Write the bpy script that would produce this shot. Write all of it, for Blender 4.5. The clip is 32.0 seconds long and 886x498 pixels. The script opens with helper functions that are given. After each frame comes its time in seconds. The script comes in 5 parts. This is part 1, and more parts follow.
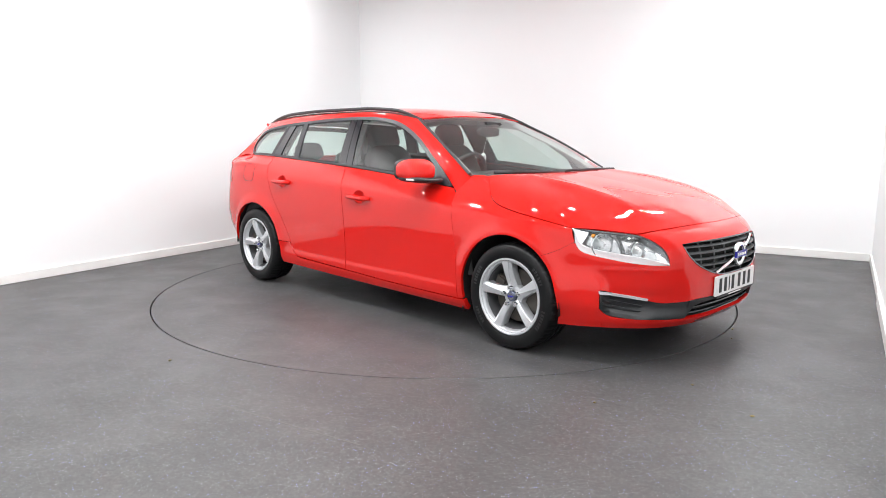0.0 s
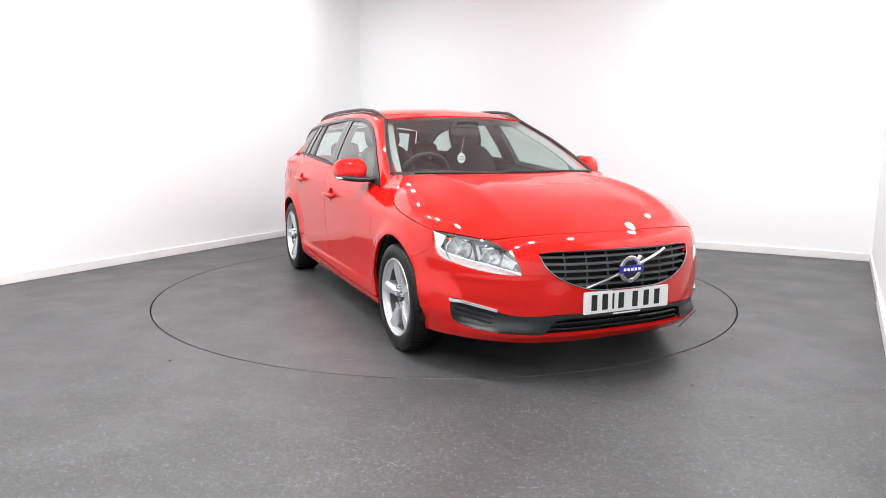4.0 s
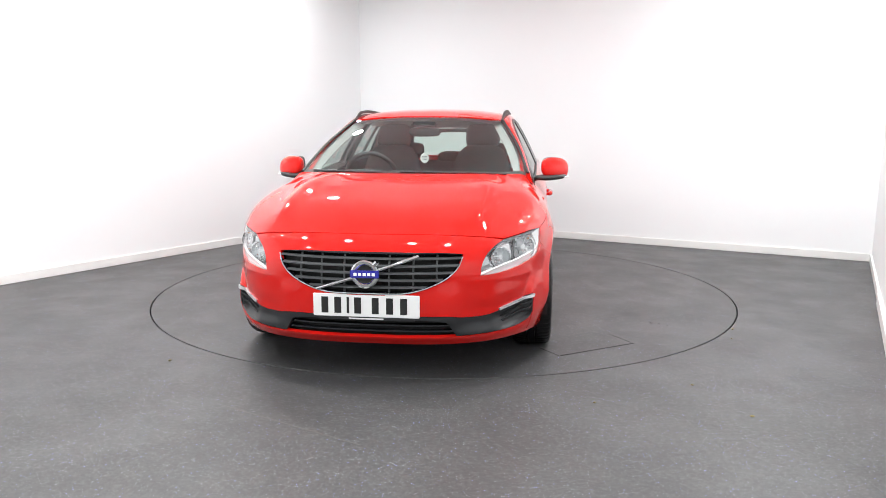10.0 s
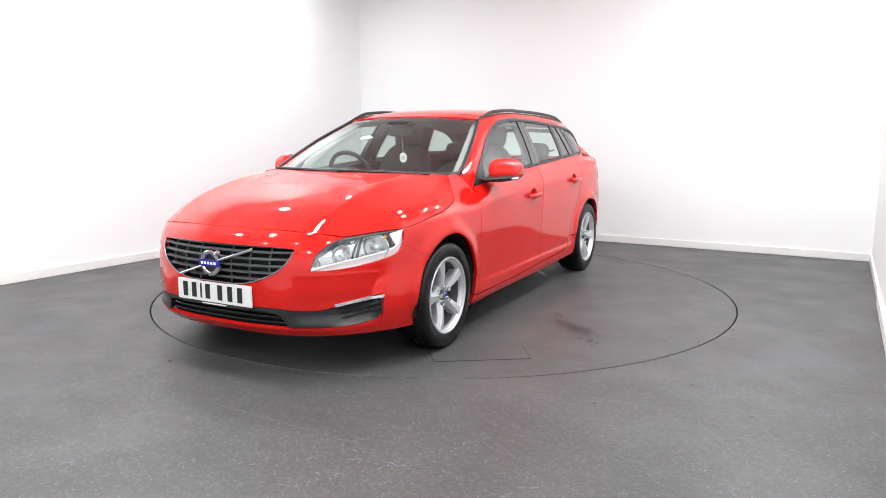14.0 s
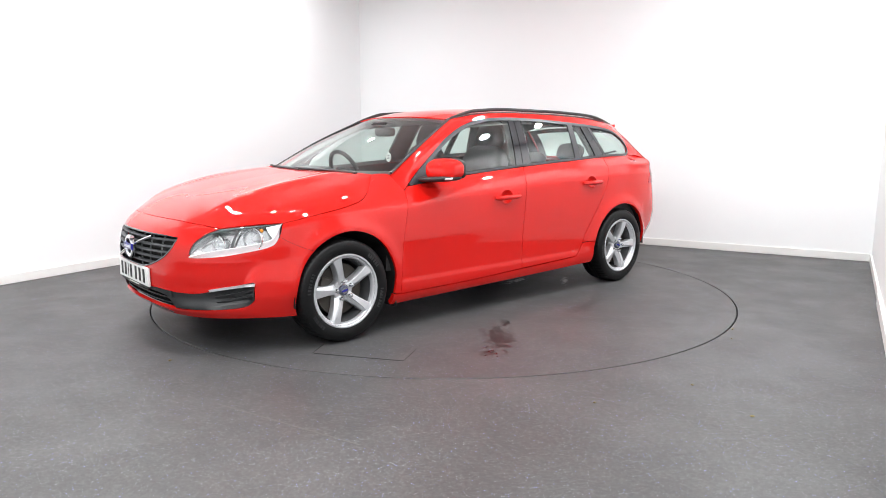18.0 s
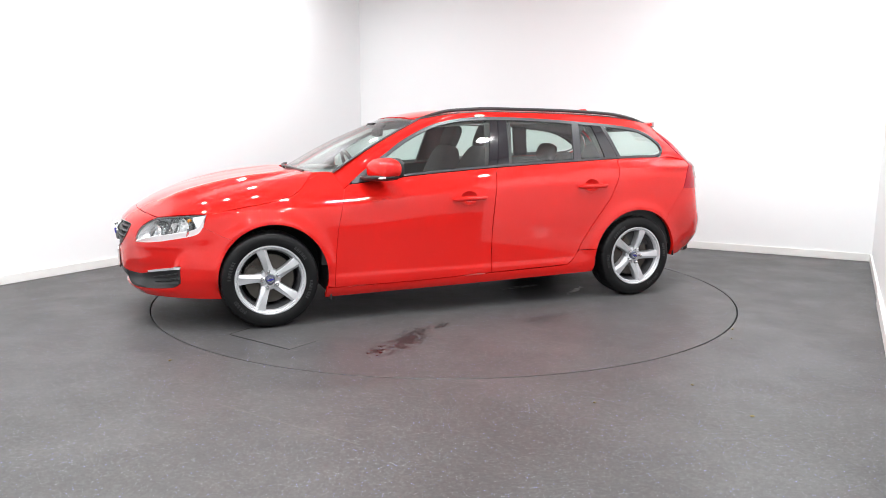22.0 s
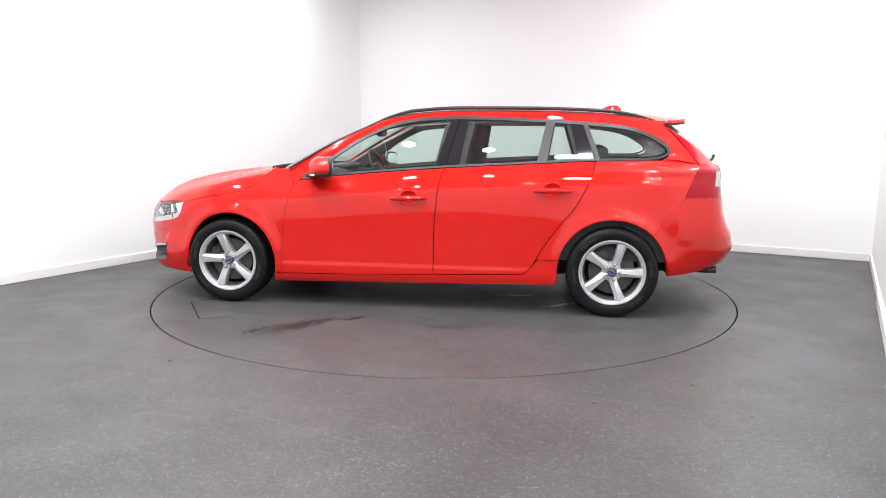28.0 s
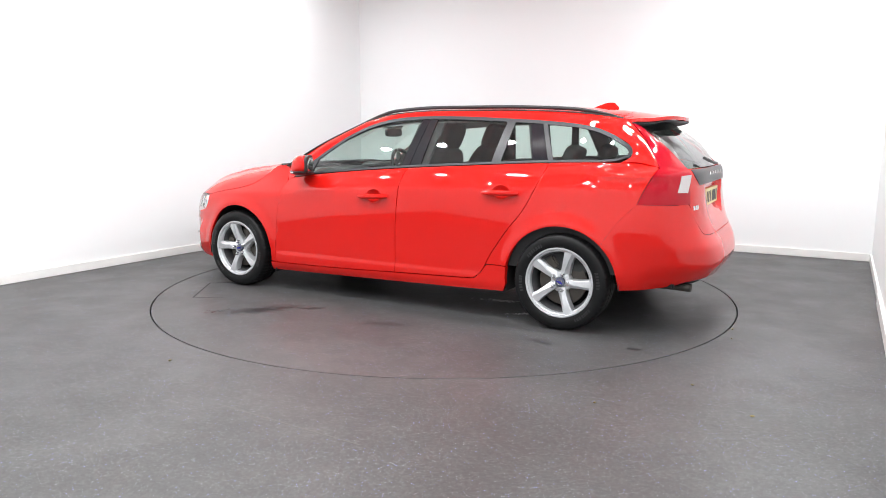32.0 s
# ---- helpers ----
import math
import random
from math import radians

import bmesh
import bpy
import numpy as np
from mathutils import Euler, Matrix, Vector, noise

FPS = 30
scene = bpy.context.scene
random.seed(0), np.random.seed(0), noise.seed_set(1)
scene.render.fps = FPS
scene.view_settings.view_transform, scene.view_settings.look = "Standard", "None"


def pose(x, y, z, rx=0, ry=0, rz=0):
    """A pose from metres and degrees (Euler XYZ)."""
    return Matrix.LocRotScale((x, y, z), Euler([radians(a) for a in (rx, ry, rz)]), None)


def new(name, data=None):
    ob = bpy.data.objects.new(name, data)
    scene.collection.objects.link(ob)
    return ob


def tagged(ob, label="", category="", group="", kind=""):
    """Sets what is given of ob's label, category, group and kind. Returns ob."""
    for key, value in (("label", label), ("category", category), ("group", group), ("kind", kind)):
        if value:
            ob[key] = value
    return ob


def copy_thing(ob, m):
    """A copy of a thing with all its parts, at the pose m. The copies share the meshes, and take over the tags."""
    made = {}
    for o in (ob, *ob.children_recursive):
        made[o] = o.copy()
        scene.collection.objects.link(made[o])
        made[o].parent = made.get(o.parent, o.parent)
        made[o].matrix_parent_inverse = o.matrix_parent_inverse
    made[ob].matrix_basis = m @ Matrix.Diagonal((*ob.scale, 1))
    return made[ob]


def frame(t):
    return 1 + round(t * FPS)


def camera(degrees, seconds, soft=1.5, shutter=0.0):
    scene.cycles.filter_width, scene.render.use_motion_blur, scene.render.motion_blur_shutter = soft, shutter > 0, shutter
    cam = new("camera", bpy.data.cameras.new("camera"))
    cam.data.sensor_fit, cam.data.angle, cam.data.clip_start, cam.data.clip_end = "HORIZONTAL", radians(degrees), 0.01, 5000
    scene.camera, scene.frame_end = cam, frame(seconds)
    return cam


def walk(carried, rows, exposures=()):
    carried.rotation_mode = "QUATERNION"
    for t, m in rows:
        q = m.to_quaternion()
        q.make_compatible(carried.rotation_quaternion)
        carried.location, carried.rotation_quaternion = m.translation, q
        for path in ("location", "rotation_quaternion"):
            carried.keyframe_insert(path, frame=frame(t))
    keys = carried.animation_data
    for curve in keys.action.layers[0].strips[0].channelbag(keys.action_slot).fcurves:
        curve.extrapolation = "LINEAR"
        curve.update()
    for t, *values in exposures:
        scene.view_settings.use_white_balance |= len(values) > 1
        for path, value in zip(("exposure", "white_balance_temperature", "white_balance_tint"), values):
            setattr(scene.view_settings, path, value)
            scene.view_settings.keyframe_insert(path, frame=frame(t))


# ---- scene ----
# ---- camera: fixed on a stand in front of the turntable ----
EYE = pose(0.0, -5.6287, 1.2108, 80.9186, 0, 0.0717) @ pose(0, 0, 0, 0, 0, 0.158)
cam = camera(65.117, 32.0, soft=0.6)
walk(cam, [(0.0, EYE), (32.0, EYE)])

# ---- world, light, exposure ----
world = bpy.data.worlds.new("world")
scene.world = world
world.use_nodes = True
world.node_tree.nodes["Background"].inputs[0].default_value = (0.9, 0.95, 1.0, 1)
world.node_tree.nodes["Background"].inputs[1].default_value = 0.05
scene.view_settings.exposure = 0.0
LAMP_WATTS, LAMP_R = 31.0, 0.085
# lamp rows: distance from the far wall, then places along the row
# rows -3.7 and -5.4 follow reflections; the other lamps are added to brighten the room
LAMP_ROWS = ((-0.9, (5.6,)), (-2.0, (0.75, 5.6)), (-3.7, (1.0, 4.4, 5.35)), (-5.4, (1.0, 2.0, 3.05, 4.15, 5.25)), (-7.3, (2.2, 3.6, 5.35, 7.6, 9.3)), (-9.0, (1.9, 3.6, 5.35, 7.6, 9.3)))

# turntable angle in degrees, every two seconds
TURN = (-44.85, -55.32, -65.83, -76.25, -86.74, -97.10, -107.51, -117.96, -128.34, -138.65, -148.88,
        -159.14, -169.29, -179.30, -189.06, -198.93, -209.16)
# middle of the wheelbase, seen from the turntable's centre
OFF = Vector((0.1026, -0.0751, 0.0))
TABLE_R = 2.239


# ---- materials ----
def material(name, color, rough=0.5, metal=0.0, coat=0.0, noise_scale=0.0, vary=0.0, bump=0.0, bump_scale=200.0, rough_vary=0.0, spec=0.5, ior=1.5):
    m = bpy.data.materials.new(name)
    m.use_nodes = True
    nt = m.node_tree
    b = nt.nodes["Principled BSDF"]
    b.inputs["Base Color"].default_value = (*color, 1)
    b.inputs["Roughness"].default_value = rough
    b.inputs["Metallic"].default_value = metal
    b.inputs["Coat Weight"].default_value = coat
    b.inputs["Coat Roughness"].default_value = 0.03
    b.inputs["Specular IOR Level"].default_value = spec
    b.inputs["IOR"].default_value = ior
    tc = nt.nodes.new("ShaderNodeTexCoord")
    if vary or rough_vary:
        n1 = nt.nodes.new("ShaderNodeTexNoise")
        n1.inputs["Scale"].default_value = noise_scale
        n1.inputs["Detail"].default_value = 6
        nt.links.new(tc.outputs["Object"], n1.inputs["Vector"])
        if vary:
            mix = nt.nodes.new("ShaderNodeMix")
            mix.data_type = "RGBA"
            mix.inputs[6].default_value = (*[c * (1 - vary) for c in color], 1)
            mix.inputs[7].default_value = (*[min(1, c * (1 + vary)) for c in color], 1)
            nt.links.new(n1.outputs["Fac"], mix.inputs[0])
            nt.links.new(mix.outputs[2], b.inputs["Base Color"])
        if rough_vary:
            mr = nt.nodes.new("ShaderNodeMapRange")
            mr.inputs[3].default_value = max(0.02, rough - rough_vary)
            mr.inputs[4].default_value = min(1, rough + rough_vary)
            nt.links.new(n1.outputs["Fac"], mr.inputs[0])
            nt.links.new(mr.outputs[0], b.inputs["Roughness"])
    if bump:
        n2 = nt.nodes.new("ShaderNodeTexNoise")
        n2.inputs["Scale"].default_value = bump_scale
        n2.inputs["Detail"].default_value = 4
        bp = nt.nodes.new("ShaderNodeBump")
        bp.inputs["Strength"].default_value = bump
        bp.inputs["Distance"].default_value = 0.002
        nt.links.new(tc.outputs["Object"], n2.inputs["Vector"])
        nt.links.new(n2.outputs["Fac"], bp.inputs["Height"])
        nt.links.new(bp.outputs[0], b.inputs["Normal"])
    return m


def glow(name, color, strength):
    m = bpy.data.materials.new(name)
    m.use_nodes = True
    b = m.node_tree.nodes["Principled BSDF"]
    b.inputs["Base Color"].default_value = (0.8, 0.8, 0.8, 1)
    b.inputs["Emission Color"].default_value = (*color, 1)
    b.inputs["Emission Strength"].default_value = strength
    return m


def glass(name, tint, gloss=0.07, rough=0.0):
    """Thin pane: tinted see-through with a mirror coat by Fresnel."""
    m = bpy.data.materials.new(name)
    m.use_nodes = True
    nt = m.node_tree
    nt.nodes.remove(nt.nodes["Principled BSDF"])
    tr = nt.nodes.new("ShaderNodeBsdfTransparent")
    tr.inputs[0].default_value = (*tint, 1)
    gl = nt.nodes.new("ShaderNodeBsdfGlossy")
    gl.inputs["Roughness"].default_value = rough
    lw = nt.nodes.new("ShaderNodeLayerWeight")
    lw.inputs[0].default_value = 0.5
    pw = nt.nodes.new("ShaderNodeMath")
    pw.operation = "POWER"
    pw.inputs[1].default_value = 4.0
    nt.links.new(lw.outputs["Facing"], pw.inputs[0])
    fr = nt.nodes.new("ShaderNodeMapRange")
    fr.inputs[3].default_value = gloss
    nt.links.new(pw.outputs[0], fr.inputs[0])
    mx = nt.nodes.new("ShaderNodeMixShader")
    nt.links.new(fr.outputs[0], mx.inputs[0])
    nt.links.new(tr.outputs[0], mx.inputs[1])
    nt.links.new(gl.outputs[0], mx.inputs[2])
    nt.links.new(mx.outputs[0], nt.nodes["Material Output"].inputs[0])
    return m


def floor_material(name, marks):
    """Grey safety vinyl: clouds, scuffs, pale and glittering grains; marks: (x, y, length, width, turn, depth) of wet
    or dirty patches, or of painted pale sheen where depth is negative.
    """
    m = bpy.data.materials.new(name)
    m.use_nodes = True
    nt = m.node_tree
    N, L = nt.nodes.new, nt.links.new
    b = nt.nodes["Principled BSDF"]
    tc = N("ShaderNodeTexCoord")

    def noise_tex(scale, detail=5, rough=0.6):
        n = N("ShaderNodeTexNoise")
        n.inputs["Scale"].default_value, n.inputs["Detail"].default_value, n.inputs["Roughness"].default_value = scale, detail, rough
        L(tc.outputs["Object"], n.inputs["Vector"])
        return n.outputs["Fac"]

    def ramp(v, a, c, lo=0.0, hi=1.0):
        r = N("ShaderNodeMapRange")
        r.interpolation_type = "SMOOTHSTEP"
        for i, q in enumerate((a, c, lo, hi)):
            r.inputs[i + 1].default_value = q
        L(v, r.inputs[0])
        return r.outputs[0]

    def math2(op, u, w):
        n = N("ShaderNodeMath")
        n.operation = op
        for i, q in enumerate((u, w)):
            if isinstance(q, (int, float)):
                n.inputs[i].default_value = q
            else:
                L(q, n.inputs[i])
        return n.outputs[0]

    def blend(f, c1, c2):
        n = N("ShaderNodeMix")
        n.data_type = "RGBA"
        for s, q in ((0, f), (6, c1), (7, c2)):
            if isinstance(q, (int, float)):
                n.inputs[s].default_value = q
            elif isinstance(q, tuple):
                n.inputs[s].default_value = (*q, 1)
            else:
                L(q, n.inputs[s])
        return n.outputs[2]

    base = blend(ramp(noise_tex(0.9), 0.3, 0.7), FLOOR_A, FLOOR_B)
    base = blend(ramp(noise_tex(5.0), 0.45, 0.75, 0, 0.35), base, FLOOR_C)
    # grains: pale, bluish and dark, thicker in some places than in others
    dense = ramp(noise_tex(1.7, 4), 0.30, 0.70, 0.3, 1.0)
    for scale, share, tint, much in ((180, 0.45, (0.36, 0.36, 0.39), 0.5), (125, 0.26, (0.52, 0.53, 0.60), 0.7), (125, 0.11, (0.28, 0.30, 0.75), 0.9), (150, 0.50, (0.025, 0.025, 0.028), 0.55)):
        v = N("ShaderNodeTexVoronoi")
        v.inputs["Scale"].default_value = scale
        L(tc.outputs["Object"], v.inputs["Vector"])
        pick = N("ShaderNodeSeparateColor")
        L(v.outputs["Color"], pick.inputs[0])
        size = math2("MULTIPLY", pick.outputs[1], 0.26)
        near = math2("LESS_THAN", v.outputs["Distance"], math2("ADD", size, 0.08))
        chosen = math2("LESS_THAN", pick.outputs[0], math2("MULTIPLY", math2("ADD", dense, 0.12), share))
        base = blend(math2("MULTIPLY", math2("MULTIPLY", near, chosen), much), base, tint)
    base = blend(ramp(noise_tex(70.0, 4), 0.35, 0.65, 0, 0.5), base, (0.03, 0.03, 0.032))
    base = blend(ramp(noise_tex(14.0, 6, 0.7), 0.50, 0.72, 0, 0.28), base, (0.035, 0.034, 0.034))
    base = blend(ramp(noise_tex(38.0, 5, 0.75), 0.50, 0.64, 0, 0.28), base, (0.14, 0.137, 0.142))
    rough = ramp(noise_tex(2.2), 0.3, 0.7, FLOOR_ROUGH - 0.05, FLOOR_ROUGH + 0.07)
    sep = N("ShaderNodeSeparateXYZ")
    L(tc.outputs["Object"], sep.inputs[0])
    blot = noise_tex(26.0, 7, 0.72)
    for x, y, ln, wd, turn, depth in marks:
        mp = N("ShaderNodeMapping")
        mp.vector_type = "TEXTURE"
        mp.inputs["Location"].default_value = (x, y, 0)
        mp.inputs["Rotation"].default_value = (0, 0, radians(turn))
        mp.inputs["Scale"].default_value = (ln, wd, 1)
        L(tc.outputs["Object"], mp.inputs[0])
        d = N("ShaderNodeVectorMath")
        d.operation = "LENGTH"
        L(mp.outputs[0], d.inputs[0])
        edge = math2("ADD", d.outputs["Value"], math2("MULTIPLY", math2("SUBTRACT", blot, 0.47), 5.0))
        mask = ramp(edge, 0.55, 0.75, 1, 0)
        # negative depth: pale colour for the wall mirrored in a wet patch
        base = blend(math2("MULTIPLY", mask, abs(depth)), base, (0.010, 0.009, 0.009) if depth > 0 else (0.55, 0.55, 0.55))
        rough = math2("SUBTRACT", rough, math2("MULTIPLY", mask, 0.1))
    b.inputs["Specular IOR Level"].default_value = 0.36
    L(base, b.inputs["Base Color"])
    L(rough, b.inputs["Roughness"])
    bp = N("ShaderNodeBump")
    bp.inputs["Strength"].default_value = 0.12
    bp.inputs["Distance"].default_value = 0.001
    L(noise_tex(320, 3), bp.inputs["Height"])
    L(bp.outputs[0], b.inputs["Normal"])
    return m


FLOOR_A, FLOOR_B, FLOOR_C, FLOOR_ROUGH = (0.058, 0.0575, 0.057), (0.080, 0.079, 0.077), (0.098, 0.093, 0.086), 0.46
PAINT = material("red_paint", (0.585, 0.0095, 0.0065), 0.45, 0.0, 1.0, 2.0, 0.012, spec=0.0)
PAINT.node_tree.nodes["Principled BSDF"].inputs["Coat IOR"].default_value = 1.52
PAINT.node_tree.nodes["Principled BSDF"].inputs["Coat Roughness"].default_value = 0.02
BLACK = material("black_plastic", (0.014, 0.014, 0.015), 0.45, 0, 0, 30, 0.3, 0.1, 500)
GREY = material("grey_plastic", (0.075, 0.078, 0.082), 0.45, 0, 0, 30, 0.15, 0.1, 700)
TRIM = material("window_trim_grey", (0.026, 0.027, 0.031), 0.36, 0.0, 0, 20, 0.1)
GLOSSBLACK = material("gloss_black", (0.008, 0.008, 0.012), 0.08, 0, 0.6)
RUBBER = material("tyre_rubber", (0.0065, 0.0065, 0.007), 0.38, 0, 0, 25, 0.35, 0.12, 300, 0.14, spec=0.22)
ALLOY = material("silver_alloy", (0.60, 0.61, 0.63), 0.36, 0.6, 0.4, 40, 0.06)
CAP = material("blue_grey_cap", (0.10, 0.11, 0.16), 0.3, 0.3, 0.4)
CHROME = material("chrome", (0.86, 0.87, 0.88), 0.10, 1.0)
STEEL = material("brake_steel", (0.085, 0.075, 0.066), 0.5, 0.6, 0, 12, 0.3)
LININGS = material("dark_lining", (0.010, 0.010, 0.010), 0.8, 0, 0, 15, 0.3)
FABRIC = material("dark_fabric", (0.046, 0.046, 0.047), 0.9, 0, 0, 12, 0.2)
PILLAR = material("pillar_trim_grey", (0.17, 0.17, 0.165), 0.8, 0, 0, 40, 0.08)
HEADLINER = material("pale_headliner", (0.30, 0.30, 0.29), 0.9, 0, 0, 40, 0.08)
WHITE = material("white_plastic", (0.78, 0.78, 0.77), 0.4)
YELLOW = material("yellow_plate", (0.78, 0.68, 0.34), 0.4)
INK = material("black_ink", (0.01, 0.01, 0.01), 0.5)
BLUE = material("blue_enamel", (0.03, 0.03, 0.30), 0.25, 0, 0.5)
TAILRED = material("red_lens", (0.36, 0.001, 0.010), 0.10, 0, 0.6, spec=0.05)
TAILCLEAR = material("clear_lens_insert", (0.50, 0.46, 0.46), 0.22, 0.3, 1.0)
GLASS = glass("window_glass", (0.80, 0.91, 0.87), 0.105)
LENS = glass("lamp_lens", (0.97, 0.98, 0.98), 0.05)
WALLS = material("white_wall_paint", (0.85, 0.862, 0.866), 0.6, 0, 0, 1.2, 0.012, 0.05, 250)
SKIRT = material("white_skirting", (0.80, 0.80, 0.78), 0.4, 0, 0, 4, 0.05)
CEIL = material("white_ceiling", (0.90, 0.90, 0.90), 0.8, 0, 0, 2, 0.02)
PANEL = glow("lamp_diffuser", (0.975, 0.99, 1.0), 20.0)
PIT = material("dark_seam", (0.006, 0.006, 0.006), 0.8)
FLOOR = floor_material("grey_vinyl", ())
DISC = floor_material("grey_vinyl_table", (
    (0.74, 1.36, 0.42, 0.15, -128, 0.85), (1.0, 1.52, 0.10, 0.06, -120, 0.8), (0.45, 1.13, 0.14, 0.05, -130, 0.7),
    (-0.30, 1.20, 0.34, 0.10, -160, 0.35), (-1.30, 1.10, 0.14, 0.05, 170, 0.6), (-1.82, 0.97, 0.13, 0.04, 175, 0.85),
    # the last two are reflections on wet patches, painted pale
    (-0.86, 0.45, 0.36, 0.11, 55, 0.75), (-0.62, 0.24, 0.22, 0.05, 10, -0.8), (-0.95, 0.50, 0.20, 0.035, 40, -0.9)))


# ---- mesh helpers ----
def emit(name, verts, faces, mat, parent=None, label="", at=None, sharp=38, smooth=True):
    me = bpy.data.meshes.new(name)
    me.from_pydata([tuple(map(float, v)) for v in verts], [], [tuple(map(int, f)) for f in faces])
    me.materials.append(mat)
    if smooth:
        me.polygons.foreach_set("use_smooth", [True] * len(me.polygons))
        me.set_sharp_from_angle(angle=radians(sharp))
    me.update()
    ob = new(name, me)
    if parent is not None:
        ob.parent = parent
    if at is not None:
        ob.location = at
    if label:
        tagged(ob, label)
    return ob


def part(name, bm, mat, parent, label="", at=None, sharp=38):
    me = bpy.data.meshes.new(name)
    bmesh.ops.recalc_face_normals(bm, faces=bm.faces)
    bm.to_mesh(me)
    bm.free()
    me.materials.append(mat)
    me.polygons.foreach_set("use_smooth", [True] * len(me.polygons))
    me.set_sharp_from_angle(angle=radians(sharp))
    ob = new(name, me)
    if parent is not None:
        ob.parent = parent
    if at is not None:
        ob.location = at
    if label:
        tagged(ob, label)
    return ob


def box_bm(bm, lo, hi, bevel=0.0, m=None):
    c = [(a + b) / 2 for a, b in zip(lo, hi)]
    s = [abs(b - a) for a, b in zip(lo, hi)]
    r = bmesh.ops.create_cube(bm, size=1, matrix=(m or Matrix()) @ Matrix.Translation(c) @ Matrix.Diagonal((*s, 1)))
    if bevel:
        es = list({e for v in r["verts"] for e in v.link_edges})
        bmesh.ops.bevel(bm, geom=es, offset=bevel, segments=2, affect="EDGES")


def tab(xs, ys):
    """Smooth curve through points, as a function (monotone cubic)."""
    x, y = np.array(xs, float), np.array(ys, float)
    if x[0] > x[-1]:
        x, y = x[::-1], y[::-1]
    d = np.diff(y) / np.diff(x)
    m = np.concatenate([[d[0]], np.where(d[:-1] * d[1:] > 0, 2 * d[:-1] * d[1:] / (d[:-1] + d[1:] + 1e-12), 0), [d[-1]]])

    def f(q):
        q = np.asarray(q, float)
        i = np.clip(np.searchsorted(x, q) - 1, 0, len(x) - 2)
        h = x[i + 1] - x[i]
        t = np.clip((q - x[i]) / h, -0.3, 1.3)
        return ((1 + 2 * t) * (1 - t) ** 2 * y[i] + t * (1 - t) ** 2 * h * m[i] + t * t * (3 - 2 * t) * y[i + 1] + t * t * (t - 1) * h * m[i + 1])
    return f


def smooth_line(pts, n=40):
    """Catmull-Rom through pts."""
    p = np.array(pts, float)
    if len(p) < 3:
        return p
    q = np.vstack([2 * p[0] - p[1], p, 2 * p[-1] - p[-2]])
    t = np.linspace(0, 1, n, endpoint=False)[:, None]
    out = []
    for i in range(len(p) - 1):
        a, b, c, d = q[i:i + 4]
        out.append(0.5 * (2 * b + (c - a) * t + (2 * a - 5 * b + 4 * c - d) * t ** 2 + (3 * b - a - 3 * c + d) * t ** 3))
    return np.vstack(out + [p[-1:]])


def run(n, *segs):
    """Segments joined (each smooth in itself), at n even steps of length."""
    p = np.vstack([smooth_line(s) for s in segs])
    d = np.concatenate([[0], np.cumsum(np.linalg.norm(np.diff(p, axis=0), axis=1) + 1e-9)])
    s = np.linspace(0, d[-1], n)
    return np.stack([np.interp(s, d, p[:, k]) for k in range(p.shape[1])], 1)


def coons(c0, c1, d0, d1):
    n, m = len(c0), len(d0)
    u, v = np.linspace(0, 1, n)[None, :, None], np.linspace(0, 1, m)[:, None, None]
    bil = (1 - u) * (1 - v) * c0[0] + u * (1 - v) * c0[-1] + (1 - u) * v * c1[0] + u * v * c1[-1]
    return (1 - v) * c0[None] + v * c1[None] + (1 - u) * d0[:, None] + u * d1[:, None] - bil


def between(c0, c1, m=14):
    """Ruled patch from one line to another of as many points."""
    v = np.linspace(0, 1, m)[:, None, None]
    return (1 - v) * c0[None] + v * c1[None]


def relax(g, times):
    """Evens out the inside of a patch; its borders stay."""
    g = g.copy()
    for _ in range(times):
        g[1:-1, 1:-1] = 0.5 * g[1:-1, 1:-1] + 0.125 * (g[:-2, 1:-1] + g[2:, 1:-1] + g[1:-1, :-2] + g[1:-1, 2:])
    return g


def inset(g, gap=0.0014):
    """Draws a patch of (rows, columns, k) in from its borders by gap metres."""
    g = g.copy()
    for ax in (0, 1):
        for a, b in ((0, 1), (-1, -2)):
            A, B = (g[a], g[b]) if ax == 0 else (g[:, a], g[:, b])
            d = np.linalg.norm(B - A, axis=-1, keepdims=True)
            k = np.clip(gap / np.maximum(d, 1e-6), 0, 0.8)
            if ax == 0:
                g[a] = A + (B - A) * k
            else:
                g[:, a] = A + (B - A) * k
    return g


MIDDLE = np.array((0.0, 0.0, 0.55))


def normals(g):
    du, dv = np.gradient(g, axis=1), np.gradient(g, axis=0)
    n = np.cross(du, dv)
    n /= np.linalg.norm(n, axis=-1, keepdims=True) + 1e-9
    return n


